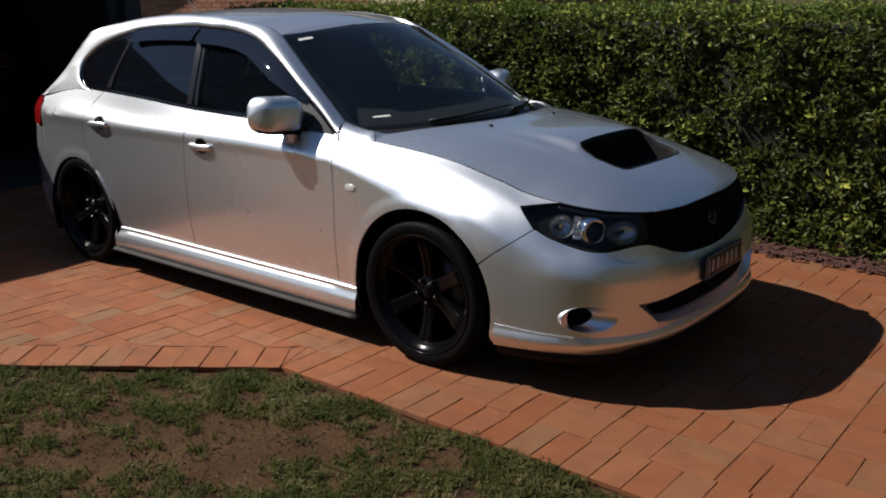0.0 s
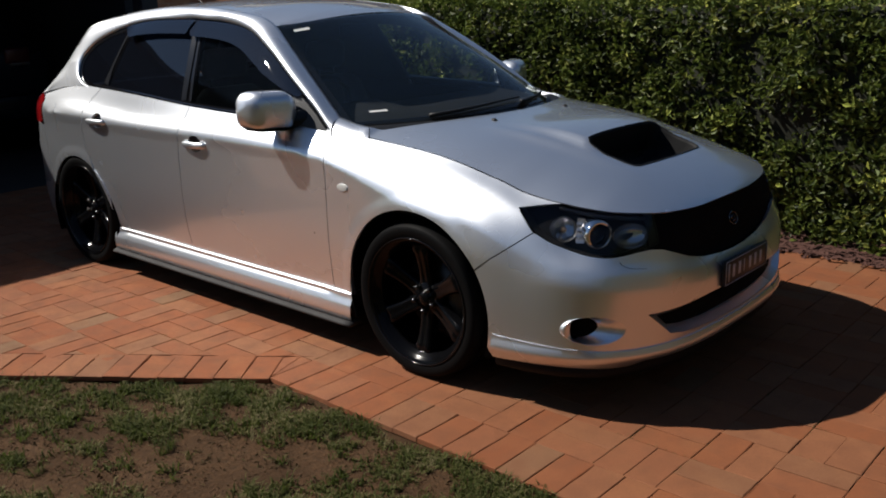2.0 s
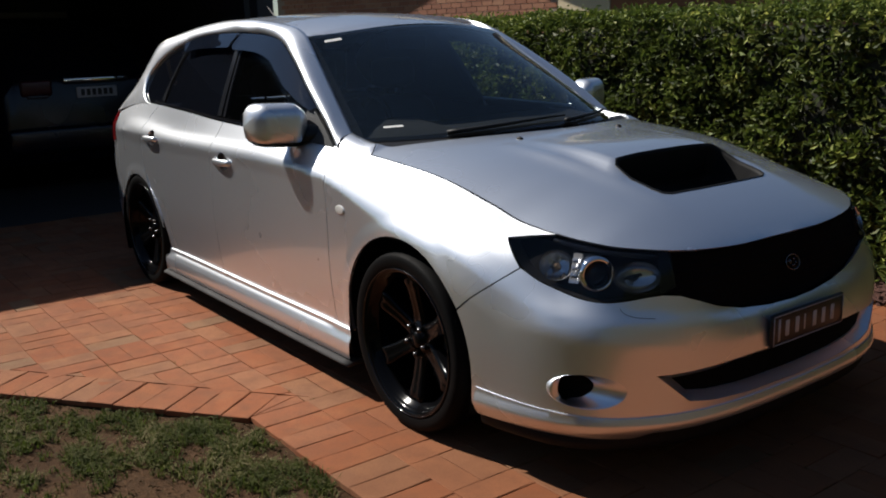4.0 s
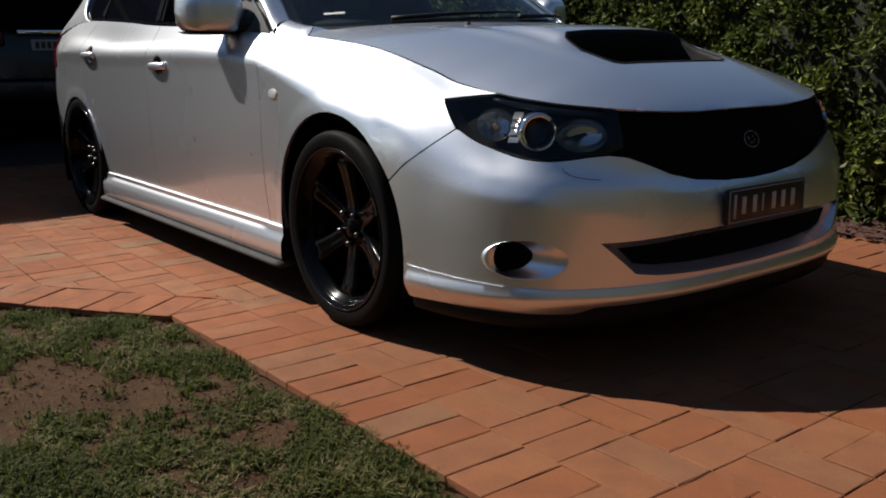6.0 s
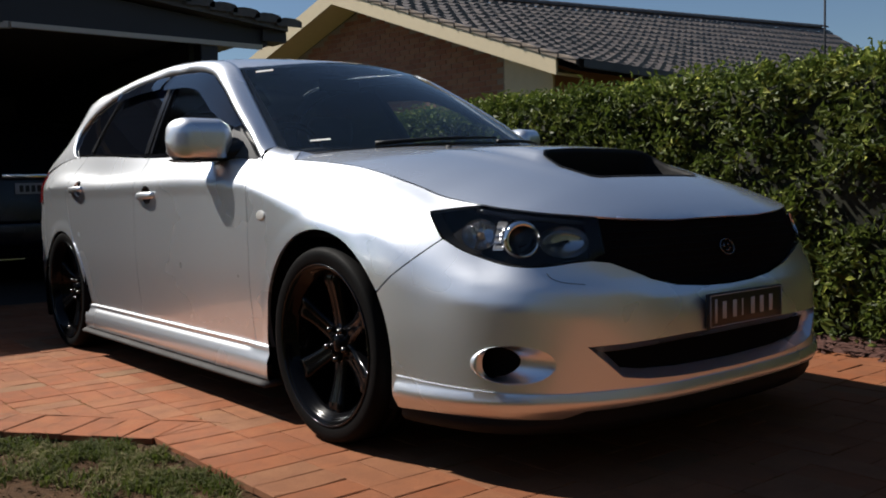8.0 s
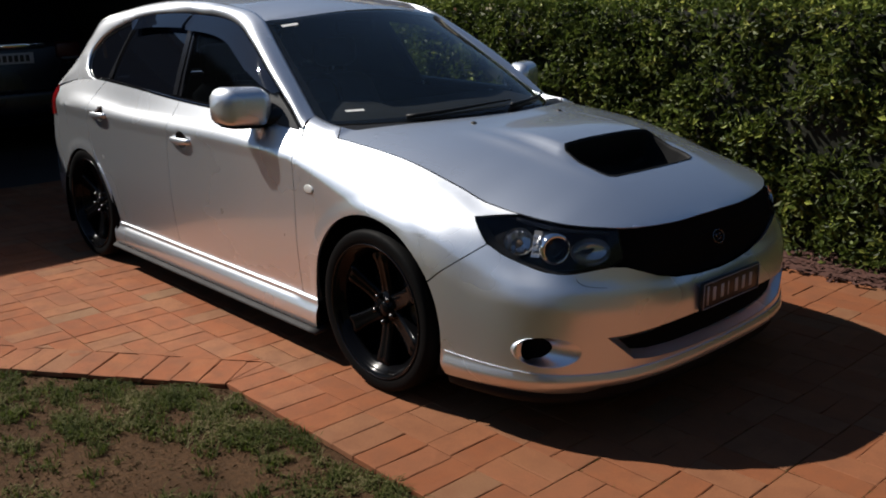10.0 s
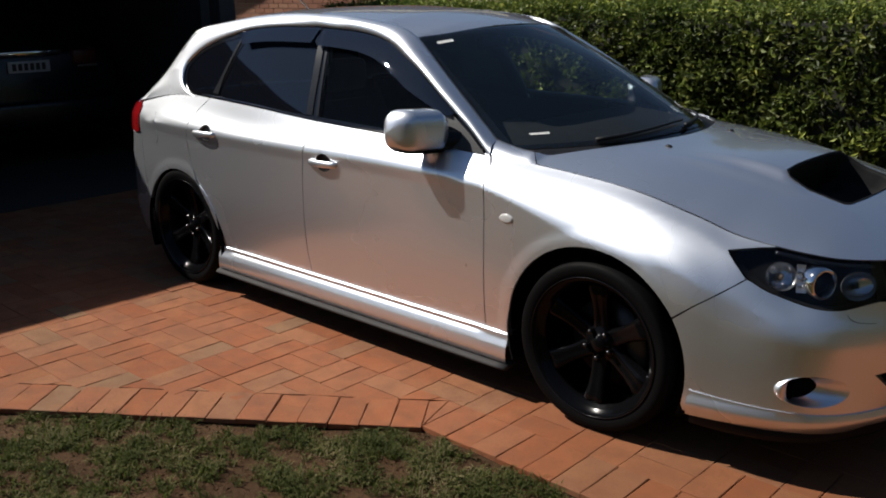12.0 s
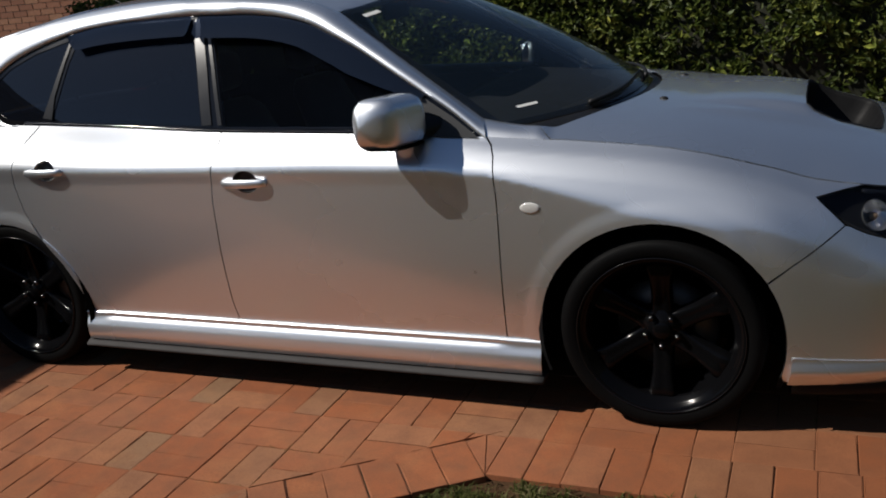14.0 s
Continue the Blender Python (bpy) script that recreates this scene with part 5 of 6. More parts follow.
AMBER_BULB = plain("amber_bulb", (0.30, 0.20, 0.12), 0.2, scale=30)
for sgn in (1, -1):
    fix = (lambda bm: bm) if sgn > 0 else mirror
    lamp = part("head_lamp", fix(sheet(LAMP, lambda l, z: body(l, z, 0.0), 0.024, 0.0025, 0.0)), LENS, car, "clear head lamp lens with dark housing")
    lamp.visible_shadow = False
    part("lamp_housing", fix(sheet(LAMP, lambda l, z: body(l, z, -0.085), 0.04, 0.0, 0.0)), BLACK_PLASTIC, lamp)
    rim = dense(LAMP, 0.02)
    part("lamp_bezel", fix(loft(bmesh.new(), [[body(l, z, o) for l, z in rim] for o in (-0.003, -0.04, -0.086)], close_cols=True)), BLACK_PLASTIC, lamp)
    ahead = Vector((0.88, -0.46, 0.05)).normalized()
    p = Vector(body(along_x(0.825), 0.660, -0.022))
    bm = lathe_dir(p, ahead, [(0.040, 0.014), (0.044, 0.017), (0.050, 0.014), (0.053, 0.002), (0.055, -0.024), (0.052, -0.055)])
    lathe_dir(p, ahead, [(0.040, 0.014), (0.037, 0.008), (0.034, -0.006), (0.031, -0.03)], bm)
    part("projector_shroud", fix(bm), CHROME, lamp, "chrome projector shroud")
    bm = bmesh.new()
    bmesh.ops.create_uvsphere(bm, u_segments=20, v_segments=12, radius=0.035, matrix=Matrix.Translation(p - ahead * 0.022))
    part("projector_lens", fix(bm), BLACK_GLOSS, lamp)
    # main beam: a wide dish cut flat above and below, with a dark wedge under the bulb
    out = Vector((0.84, -0.42, 0.34)).normalized()
    q = Vector(body(along_h(0.612), 0.654, -0.004))
    part("main_beam_reflector", fix(dish(q, out, 0.070, 0.045, 0.026)), LAMP_CHROME, lamp, "chrome main beam reflector")
    part("main_beam_bulb", fix(tube(bmesh.new(), [q - out * 0.040, q - out * 0.006], [0.010, 0.007], 10)), BLACK_GLOSS, lamp)
    bm = bmesh.new()
    for k in range(2):
        row = [body(along_h(0.585) + 0.085 * f, 0.650 - 0.004 * f + k * (0.010 - 0.008 * f), -0.010 - 0.022 * (1 - f)) for f in (0.0, 0.5, 1.0)]
        if k == 0:
            first = row
    loft(bm, [first, row])
    part("main_beam_divider", fix(bm), BLACK_GLOSS, lamp)
    # indicator: a shallow dish with a stack of bright upright facets at its inner side
    q = Vector(body(along_x(0.695), 0.678, -0.006))
    out = Vector((0.62, -0.66, 0.42)).normalized()
    part("indicator_reflector", fix(dish(q, out, 0.050, 0.046, 0.024, 5)), LAMP_CHROME, lamp, "faceted chrome indicator reflector")
    for i in range(2):
        for j in range(4):
            l0, z0 = along_x(0.758) + 0.016 - 0.017 * i, 0.634 + 0.0195 * j
            bm = sheet([(l0, z0), (l0 - 0.017, z0), (l0 - 0.017, z0 + 0.018), (l0, z0 + 0.018)], lambda l, z: body(l, z, -0.006 - 0.007 * ((z - z0) / 0.018) ** 2), 0.012, 0.0, 0.004)
            part("indicator_facet", fix(bm), LAMP_CHROME, lamp)
    bm = bmesh.new()
    bmesh.ops.create_uvsphere(bm, u_segments=12, v_segments=8, radius=0.012, matrix=Matrix.Translation(q - out * 0.016))
    part("indicator_bulb", fix(bm), AMBER_BULB, lamp)
    brow = [body(l, top_z(l) - 0.020, -0.010) for l in np.linspace(0.955, along_h(0.54), 14)]
    part("lamp_brow", fix(tube(bmesh.new(), brow, 0.008, 8)), BLACK_GLOSS, lamp)

# number plate with its writing left as bars
PLATE_GREY = plain("plate_print_grey", (0.48, 0.48, 0.49), 0.5, scale=40)
plate_c = Vector(body(0, 0.437, 0.013))
bm = bmesh.new()
box(bm, (-0.010, -0.190, -0.050), (0.004, 0.190, 0.050), 0.002)
bmesh.ops.transform(bm, matrix=Matrix.Translation(plate_c + Vector((0, 0.028, 0))), verts=bm.verts)
plate = part("number_plate", bm, PLATE_BLACK, car, "black number plate with pale characters")
for y0, w in ((-0.118, 0.020), (-0.066, 0.020), (-0.026, 0.007), (0.028, 0.020), (0.076, 0.020), (0.126, 0.020)):
    bm = bmesh.new()
    box(bm, (0.004, y0 - w / 2, -0.025), (0.0055, y0 + w / 2, 0.025), 0.001, 1)
    bmesh.ops.transform(bm, matrix=Matrix.Translation(plate_c + Vector((0, 0.028, 0))), verts=bm.verts)
    part("plate_bar", bm, PLATE_GREY, plate)
bm = bmesh.new()
for lo, hi in (((0.004, -0.187, 0.044), (0.006, 0.187, 0.046)), ((0.004, -0.187, -0.046), (0.006, 0.187, -0.044)), ((0.004, -0.187, -0.046), (0.006, -0.185, 0.046)), ((0.004, 0.185, -0.046), (0.006, 0.187, 0.046)), ((0.004, -0.165, -0.034), (0.006, -0.155, 0.034))):
    box(bm, lo, hi)
bmesh.ops.transform(bm, matrix=Matrix.Translation(plate_c + Vector((0, 0.028, 0))), verts=bm.verts)
part("plate_border", bm, PLATE_GREY, plate)

# glass house
DLO = [(-0.497, 0.934), (-0.60, 1.012), (-0.697, 1.075), (-0.813, 1.145), (-0.95, 1.225), (-1.06, 1.278), (-1.165, 1.323), (-1.29, 1.353), (-1.43, 1.369), (-1.66, 1.381), (-1.94, 1.38), (-2.10, 1.371),
       (-2.25, 1.352), (-2.435, 1.303), (-2.56, 1.252), (-2.635, 1.195), (-2.655, 1.15), (-2.645, 1.108), (-2.615, 1.07), (-2.54, 1.035), (-2.45, 1.02)]
belt_pts = [(x, top_z(along_x(x)) + 0.006) for x in np.linspace(-2.38, -0.53, 26)]
dlo_loop = DLO + belt_pts
FRONT_GLASS = [(-0.74, 0.978), (-0.752, 1.086), (-0.83, 1.135), (-0.965, 1.212), (-1.075, 1.262), (-1.18, 1.303), (-1.30, 1.335), (-1.43, 1.35), (-1.592, 1.362), (-1.535, 1.20), (-1.475, 0.995)]
REAR_GLASS = [(-1.575, 0.998), (-1.62, 1.18), (-1.675, 1.36), (-1.93, 1.36), (-2.09, 1.352), (-2.20, 1.335), (-2.235, 1.25), (-2.265, 1.12), (-2.285, 1.03)]
QUARTER_GLASS = [(-2.325, 1.038), (-2.305, 1.12), (-2.27, 1.25), (-2.245, 1.325), (-2.42, 1.283), (-2.54, 1.235), (-2.61, 1.183), (-2.63, 1.145), (-2.615, 1.105), (-2.585, 1.072), (-2.52, 1.045), (-2.44, 1.036)]
MIRROR_PATCH = [(-0.508, 0.934), (-0.60, 1.002), (-0.69, 1.058), (-0.752, 1.093), (-0.742, 1.03), (-0.725, 0.953), (-0.62, 0.942)]
PILLAR_TRIM = [(-1.527, 1.002), (-1.568, 1.000), (-1.613, 1.18), (-1.668, 1.362), (-1.628, 1.366), (-1.57, 1.18)]
PILLAR_EDGE = [(-1.482, 1.000), (-1.500, 1.000), (-1.555, 1.19), (-1.612, 1.364), (-1.60, 1.364), (-1.54, 1.19)]
DIVIDER = [(-2.282, 1.040), (-2.330, 1.046), (-2.306, 1.12), (-2.268, 1.25), (-2.245, 1.325), (-2.232, 1.33), (-2.255, 1.24), (-2.282, 1.12)]


def frame_panel():
    return sheet(dlo_loop, lambda x, z: side(x, z, -0.008), 0.035, -0.006, 0.02, [FRONT_GLASS, REAR_GLASS, QUARTER_GLASS])


both("window_frame", frame_panel, BLACK_GLOSS, "gloss black window frames and pillars")
for outline in (PILLAR_TRIM, PILLAR_EDGE, DIVIDER):
    both("pillar_trim", lambda: sheet(outline, lambda x, z: side(x, z, -0.003), 0.03, 0.0, 0.006), SATIN_GREY, "satin grey pillar trim")
front_panes = both("front_door_glass", lambda: sheet(FRONT_GLASS, lambda x, z: side(x, z, -0.012), 0.05, -0.004, 0.0), FRONT_TINT, "dark tinted door glass")
for pane in front_panes:
    pane.visible_shadow = False
both("rear_door_glass", lambda: sheet(REAR_GLASS, lambda x, z: side(x, z, -0.011), 0.05, -0.004, 0.0), GLASS_TINT, "dark tinted door glass")
both("quarter_glass", lambda: sheet(QUARTER_GLASS, lambda x, z: side(x, z, -0.011), 0.05, -0.004, 0.0), GLASS_TINT, "dark tinted quarter glass")


def belt_trim():
    rows = []
    for x in np.linspace(-0.53, -2.42, 50):
        z = top_z(along_x(x))
        rows.append([side(x, z + dz, o) for dz, o in ((-0.001, 0.0), (0.0, 0.003), (0.004, 0.005), (0.009, 0.003), (0.011, -0.004))])
    return loft(bmesh.new(), rows)


both("belt_moulding", belt_trim, BLACK_GLOSS, "black belt moulding below the windows")
both("mirror_mount", lambda: sheet(MIRROR_PATCH, lambda x, z: side(x, z, 0.010), 0.03, 0.0, 0.014), SAIL_GREY, "grey sail panel behind the mirror")


def visor(points, width, taper):
    """A smoked wind deflector that hangs along the top of a side window."""
    rows = []
    n = len(points)
    for i, (x, z) in enumerate(points):
        f = i / (n - 1)
        w = width * min(1, taper * f + 0.12, 30 * (1 - f) + 0.75)
        a, b = points[max(i - 1, 0)], points[min(i + 1, n - 1)]
        t = Vector((b[0] - a[0], b[1] - a[1])).normalized()
        d = Vector((t.y, -t.x))
        if d.y > 0:
            d = -d
        row = []
        for k in (0.0, 0.3, 0.65, 1.0):
            row.append(side(x + d.x * w * k, z + d.y * w * k, 0.004 + 0.022 * math.sin(k * 1.35)))
        rows.append(row)
    return loft(bmesh.new(), rows)


def smooth(points, n):
    p = np.array(points, float)
    return [tuple(catmull(p, g)) for g in np.linspace(0, len(p) - 1, n)]


both("wind_deflector", lambda: visor(smooth([(-0.70, 1.072), (-0.80, 1.132), (-0.95, 1.220), (-1.06, 1.273), (-1.165, 1.318), (-1.29, 1.348), (-1.43, 1.364), (-1.645, 1.374)], 46), 0.072, 3.2), SMOKE, "smoked wind deflector above the front window")
both("wind_deflector", lambda: visor(smooth([(-2.24, 1.345), (-2.10, 1.366), (-1.94, 1.375), (-1.80, 1.377), (-1.668, 1.377)], 34), 0.066, 9.0), SMOKE, "smoked wind deflector above the rear window")


def pillar_frame():
    """Front pillar, roof rail and rear pillar in one pressing, between the glass and the roof."""
    a = np.array([side(x, z, 0.004) for x, z in [(-0.488, 0.928)] + DLO])
    marks_in = [0, 1, 4, 7, 9, 10, 13, 15, 17, 21]
    marks_out = [1, 1.25, 2.1, 3.0, 4.0, 5, 6.6, 8, 9, 11]
    rows = []
    for g in np.linspace(0, len(marks_in) - 1, 271):
        gi, go = np.interp(g, range(len(marks_in)), marks_in), np.interp(g, range(len(marks_in)), marks_out)
        end = max(0.0, g - (len(marks_in) - 2))
        p = catmull(a, gi)
        q = catmull(UP, go) if go > 3 else UP[1] + (UP[3] - UP[1]) * (go - 1) / 2
        q = np.array((q[0], -q[1], q[2]))
        span = np.linalg.norm(q - p)
        row = []
        bulge = min((0.22 - 0.17 * min(1, max(0, (g - 4.5) / 1.5))) * span, 0.022)
        nrm = np.array((0.25 if g < 4 else -0.1, -0.75, 0.6))
        nrm = nrm / np.linalg.norm(nrm)
        for k in np.linspace(0, 1, 9):
            at = p + (q - p) * k + nrm * bulge * math.sin(math.pi * k ** 0.8)
            if end > 0:
                l = along_x(-2.45 - 0.58 * k)
                flat = last[round(8 * k)] * (1 - end) + end * np.array(body(l, top_z(l) - 0.002, 0.001))
                ends = [last[j] * (1 - end) + end * np.array(body(along_x(x), top_z(along_x(x)) - 0.002, 0.001)) for j, x in ((0, -2.45), (8, -3.03))]
                at = flat + (p - ends[0]) * (1 - k) ** 3 + (q - ends[1]) * k ** 3
            row.append(at)
        if end <= 0:
            last = list(row)
        row.insert(0, row[0] - nrm * 0.008)
        row.append(row[-1] - np.array((0.0, -0.004, 0.016)))
        rows.append(row)
    return loft(bmesh.new(), rows)


def fender_top():
    """The wing's upper end between the door, the windscreen's corner and the bonnet."""
    rows = []
    for f in np.linspace(0, 1, 16):
        x = -0.488 + 0.203 * f
        l = along_x(x)
        p = np.array(body(l, top_z(l) - 0.002, 0.0005))
        q = np.array((-0.520, -0.664, 0.980)) * (1 - f) + np.array(hood(-0.333, -0.676)) * f
        q[2] -= 0.004 * math.sin(math.pi * f) + 0.003 * f ** 4
        row = [p + (q - p) * k + np.array((0.0, -0.35, 0.9)) * 0.012 * math.sin(math.pi * k ** 0.8) * (1 - f) ** 0.7 for k in np.linspace(0, 1, 7)]
        b = min(1.0, max(0.0, (f - 0.5) / 0.5))
        b = b * b * (3 - 2 * b)
        row = [w * (1 - b * j / 6) + b * j / 6 * np.array(hood(w[0], w[1])) for j, w in enumerate(row)]
        row.append(row[-1] + np.array((0.0, 0.006, -0.03)))
        rows.append(row)
    return loft(bmesh.new(), rows)


both("fender_top", fender_top, SILVER)
both("side_frame", pillar_frame, SILVER)
roof_half = [(x, -h) for x, h in ((p[0], p[1]) for p in (catmull(UP, g) for g in np.linspace(3, 8, 30)))]
roof_front = [(-1.078 + 0.112 * (1 - s * s), 0.527 * s) for s in np.linspace(0.95, -0.95, 16)]
part("roof", sheet(roof_half + [(x, -y) for x, y in roof_half[::-1]] + roof_front, roof, 0.05, 0.004, 0.012), SILVER, car)
W = 0.6
windscreen = part("windscreen", sheet([(-W, 0.0), (W, 0.0), (W, 0.85), (-W, 0.85)], screen, 0.05, 0.002, 0.0), GLASS_CLEAR, car, "clear windscreen")
windscreen.visible_shadow = False
for u0, u1, v0, v1 in ((-W, W, -0.012, 0.035), (-W, W, 0.825, 0.855), (-W, -W + 0.022, 0.03, 0.83), (W - 0.022, W, 0.03, 0.83)):
    part("windscreen_border", sheet([(u0, v0), (u1, v0), (u1, v1), (u0, v1)], lambda u, v: tuple(Vector(screen(u, v)) - Vector((0.35, 0, 0.8)) * 0.006), 0.05, 0.0, 0.0), BLACK_GLOSS, windscreen)
part("windscreen_sticker", sheet([(0.475, 0.085), (0.525, 0.085), (0.525, 0.097), (0.475, 0.097)], lambda u, v: tuple(Vector(screen(u, v)) + Vector((0.35, 0, 0.8)) * 0.002), 0.02, 0.0, 0.0), WHITE_PRINT, windscreen, "small pale registration sticker")
part("windscreen_sticker", sheet([(0.47, 0.775), (0.545, 0.775), (0.545, 0.795), (0.47, 0.795)], lambda u, v: tuple(Vector(screen(u, v)) + Vector((0.35, 0, 0.8)) * 0.002), 0.02, 0.0, 0.0), WHITE_PRINT, windscreen, "small pale sticker")
bm = bmesh.new()
rows = []
for s in np.linspace(-1, 1, 30):
    c = 1 - s * s
    x0 = -0.38 + 0.255 * c
    rows.append([(x0 - 0.16, 0.665 * s, 0.938 + 0.012 * c), (x0 - 0.03, 0.665 * s, 0.945 + 0.012 * c), (x0 + 0.01, 0.682 * s, 0.95 + 0.012 * c), (x0 + 0.07, 0.685 * s, 0.935 + 0.012 * c), (x0 + 0.13, 0.685 * s, 0.90 + 0.012 * c)])
loft(bm, rows)
part("cowl_panel", bm, BLACK_PLASTIC, car, "black cowl panel under the windscreen")
for u0, u1, v1 in ((0.38, -0.10, 0.06), (-0.08, -0.50, 0.07)):
    pts = [Vector(screen(u0 + (u1 - u0) * f, 0.015 + v1 * math.sin(f * 1.3) * 0.5)) + Vector((0.35, 0, 0.8)) * 0.014 for f in np.linspace(0, 1, 14)]
    part("wiper", tube(bmesh.new(), pts, [0.009 - 0.005 * f for f in np.linspace(0, 1, 14)], 6), BLACK_PLASTIC, car, "black wiper")

# hatch, spoiler, rear glass
rows = []
for g in np.linspace(8, 11, 14):
    x, h, z = catmull(UP, g)
    rows.append([(x - 0.16 * (1 - s * s) * (0.25 + 0.75 * min(1, (g - 8) / 2)), -h * s, z + 0.03 * (1 - s * s)) for s in np.linspace(-1, 1, 13)])
bm = loft(bmesh.new(), rows)
part("rear_glass", bm, BLACK_GLOSS, car, "dark rear window")
rows = []
for s in [-1.03, -1.0] + list(np.linspace(-0.98, 0.98, 21)) + [1.0, 1.03]:
    c, u = max(0, 1 - abs(s) ** 5), 1 - s * s - 12 * max(0, abs(s) - 1)
    rows.append([(-2.34, 0.535 * s, 1.405 + 0.044 * u - 0.006), (-2.48, 0.560 * s, 1.384 + 0.046 * u), (-2.60 - 0.04 * c, 0.592 * s, 1.360 + 0.040 * u), (-2.665 - 0.10 * c, 0.604 * s, 1.342 + 0.034 * u), (-2.68 - 0.10 * c, 0.608 * s, 1.330 + 0.034 * u),
                 (-2.705 - 0.08 * c, 0.622 * s, 1.295 + 0.03 * u), (-2.745 - 0.02 * c, 0.644 * s, 1.245 + 0.03 * u), (-2.60, 0.58 * s, 1.27), (-2.36, 0.50 * s, 1.34)])
bm = loft(bmesh.new(), rows, close_cols=True, caps=True)
part("rear_spoiler", bm, SILVER, car, "silver roof spoiler")
part("antenna", tube(bmesh.new(), [(-2.50, 0.10, 1.385), (-2.56, 0.10, 1.425), (-2.72, 0.10, 1.535)], [0.008, 0.005, 0.003], 6), BLACK_PLASTIC, car, "black roof antenna")

# sills
def sill():
    rows = []
    xs = np.concatenate(([-0.325], np.linspace(-0.335, -0.46, 6), np.linspace(-0.475, -2.12, 40), np.linspace(-2.14, -2.25, 6)))
    for x in xs:
        f = min(1, max(0, (-0.44 - x) / 0.05)) * min(1, max(0, (x + 2.17) / 0.05))
        rows.append([(x, -0.78, 0.270), (x, -0.822, 0.268), (x, -0.829, 0.266), (x, -0.833, 0.261), (x, -0.8335 + 0.0035 * f, 0.256), (x, -0.8335 + 0.005 * f, 0.249),
                     (x, -0.8345 + 0.003 * f, 0.244), (x, -0.8355 - 0.0015 * f, 0.239), (x, -0.8405 - 0.001 * f, 0.228), (x, -0.8455, 0.216), (x, -0.848, 0.207), (x, -0.8485, 0.18), (x, -0.847, 0.15), (x, -0.82, 0.144)])
    return loft(bmesh.new(), rows)


def sill_lip():
    rows = []
    for x in np.linspace(-0.32, -2.26, 40):
        rows.append([(x, -0.80, 0.145), (x, -0.846, 0.143), (x, -0.862, 0.134), (x, -0.865, 0.127), (x, -0.858, 0.121), (x, -0.78, 0.125)])
    return loft(bmesh.new(), rows, close_cols=True, caps=True)


both("side_skirt", sill, SILVER, "silver side skirt")
both("side_skirt_lip", sill_lip, LIP_GREY, "grey skirt lip")

# door handles, marker lamps, fuel flap, mirrors
def handle_at(x, z, span):
    def build():
        rows = []
        for f in np.linspace(0, 1, 15):
            px = x - span / 2 + span * f
            lift = 0.004 + 0.016 * math.sin(math.pi * f) ** 0.6
            base = Vector(body(along_x(px), z + 0.004 * f))
            h = 0.0165 - 0.004 * abs(2 * f - 1) ** 3
            rows.append([base + Vector((0, -lift - 0.008 * math.cos(a), h * math.sin(a))) for a in (2 * math.pi * k / 10 for k in range(10))])
        return loft(bmesh.new(), rows, close_cols=True, caps=True)
    return build


def cup_at(x, z):
    def build():
        rows = []
        for k, o in ((1.0, 0.0003), (0.99, -0.010), (0.96, -0.022), (0.86, -0.029), (0.5, -0.032), (0.03, -0.033)):
            rows.append([body(l, zz, o) for l, zz in cup_outline(x, z, k)])
        return loft(bmesh.new(), rows, close_cols=True)
    return build


# cups are body silver; the recess shade is put into this dark grey
CUP_SHADE = plain("handle_recess_shade", (0.06, 0.06, 0.063), 0.45, 0.5, scale=20)
for (x, z), pair in zip(HANDLES, (doors_f, doors_r)):
    for k, flip in ((0, False), (1, True)):
        for nm, fn, mt in (("handle_cup", cup_at(x, z), CUP_SHADE), ("door_handle", handle_at(x - 0.005, z, 0.185), SILVER)):
            bm = fn()
            part(nm, mirror(bm) if flip else bm, mt, pair[k])


def marker():
    rows = []
    for r, o in ((1.0, 0.0), (0.95, 0.003), (0.7, 0.0045), (0.05, 0.005)):
        rows.append([body(along_x(-0.325 + 0.034 * r * math.cos(a)), 0.728 + 0.018 * r * math.sin(a), o) for a in (2 * math.pi * k / 24 for k in range(24))])
    return loft(bmesh.new(), rows, close_cols=True)


both("side_marker", marker, AMBER, "small oval clear side marker lamp")
flap = [(-2.915, 0.915), (-2.80, 0.915), (-2.79, 0.90), (-2.775, 0.765), (-2.79, 0.75), (-2.885, 0.75), (-2.90, 0.765)]
fuel = sheet(on_ring(flap), lambda l, z: body(l, z, 0.0015), 0.03, 0.0, 0.004)
part("fuel_flap", fuel, SILVER, quarters[0])


def mirror_shell():
    """Rounded mirror housing, wide at its outer end."""
    rows = []
    for f in np.linspace(0, 1, 19):
        y = -0.760 - 0.218 * f
        cx = -0.745 - 0.055 * f - 0.02 * f * f
        cz = 1.007 + 0.006 * f
        e = math.sqrt(max(0.0, 1 - max(0, (f - 0.72) / 0.28) ** 2.2)) * (0.55 + 0.45 * min(1, f / 0.22) ** 0.6)
        rx, rz = 0.086 * e + 0.003, 0.085 * e + 0.003
        row = []
        for k in range(24):
            a = 2 * math.pi * k / 24
            ca, sa = math.cos(a), math.sin(a)
            q = (abs(ca) ** 3.6 + abs(sa) ** 3.6) ** (-1 / 3.6)
            x = cx + rx * ca * q * (1.0 if ca > 0 else 0.55)
            row.append((x, y, cz + rz * sa * q * (1.0 if sa > 0 else 0.9)))
        rows.append(row)
    bm = loft(bmesh.new(), rows, close_cols=True, caps=True)
    return bm


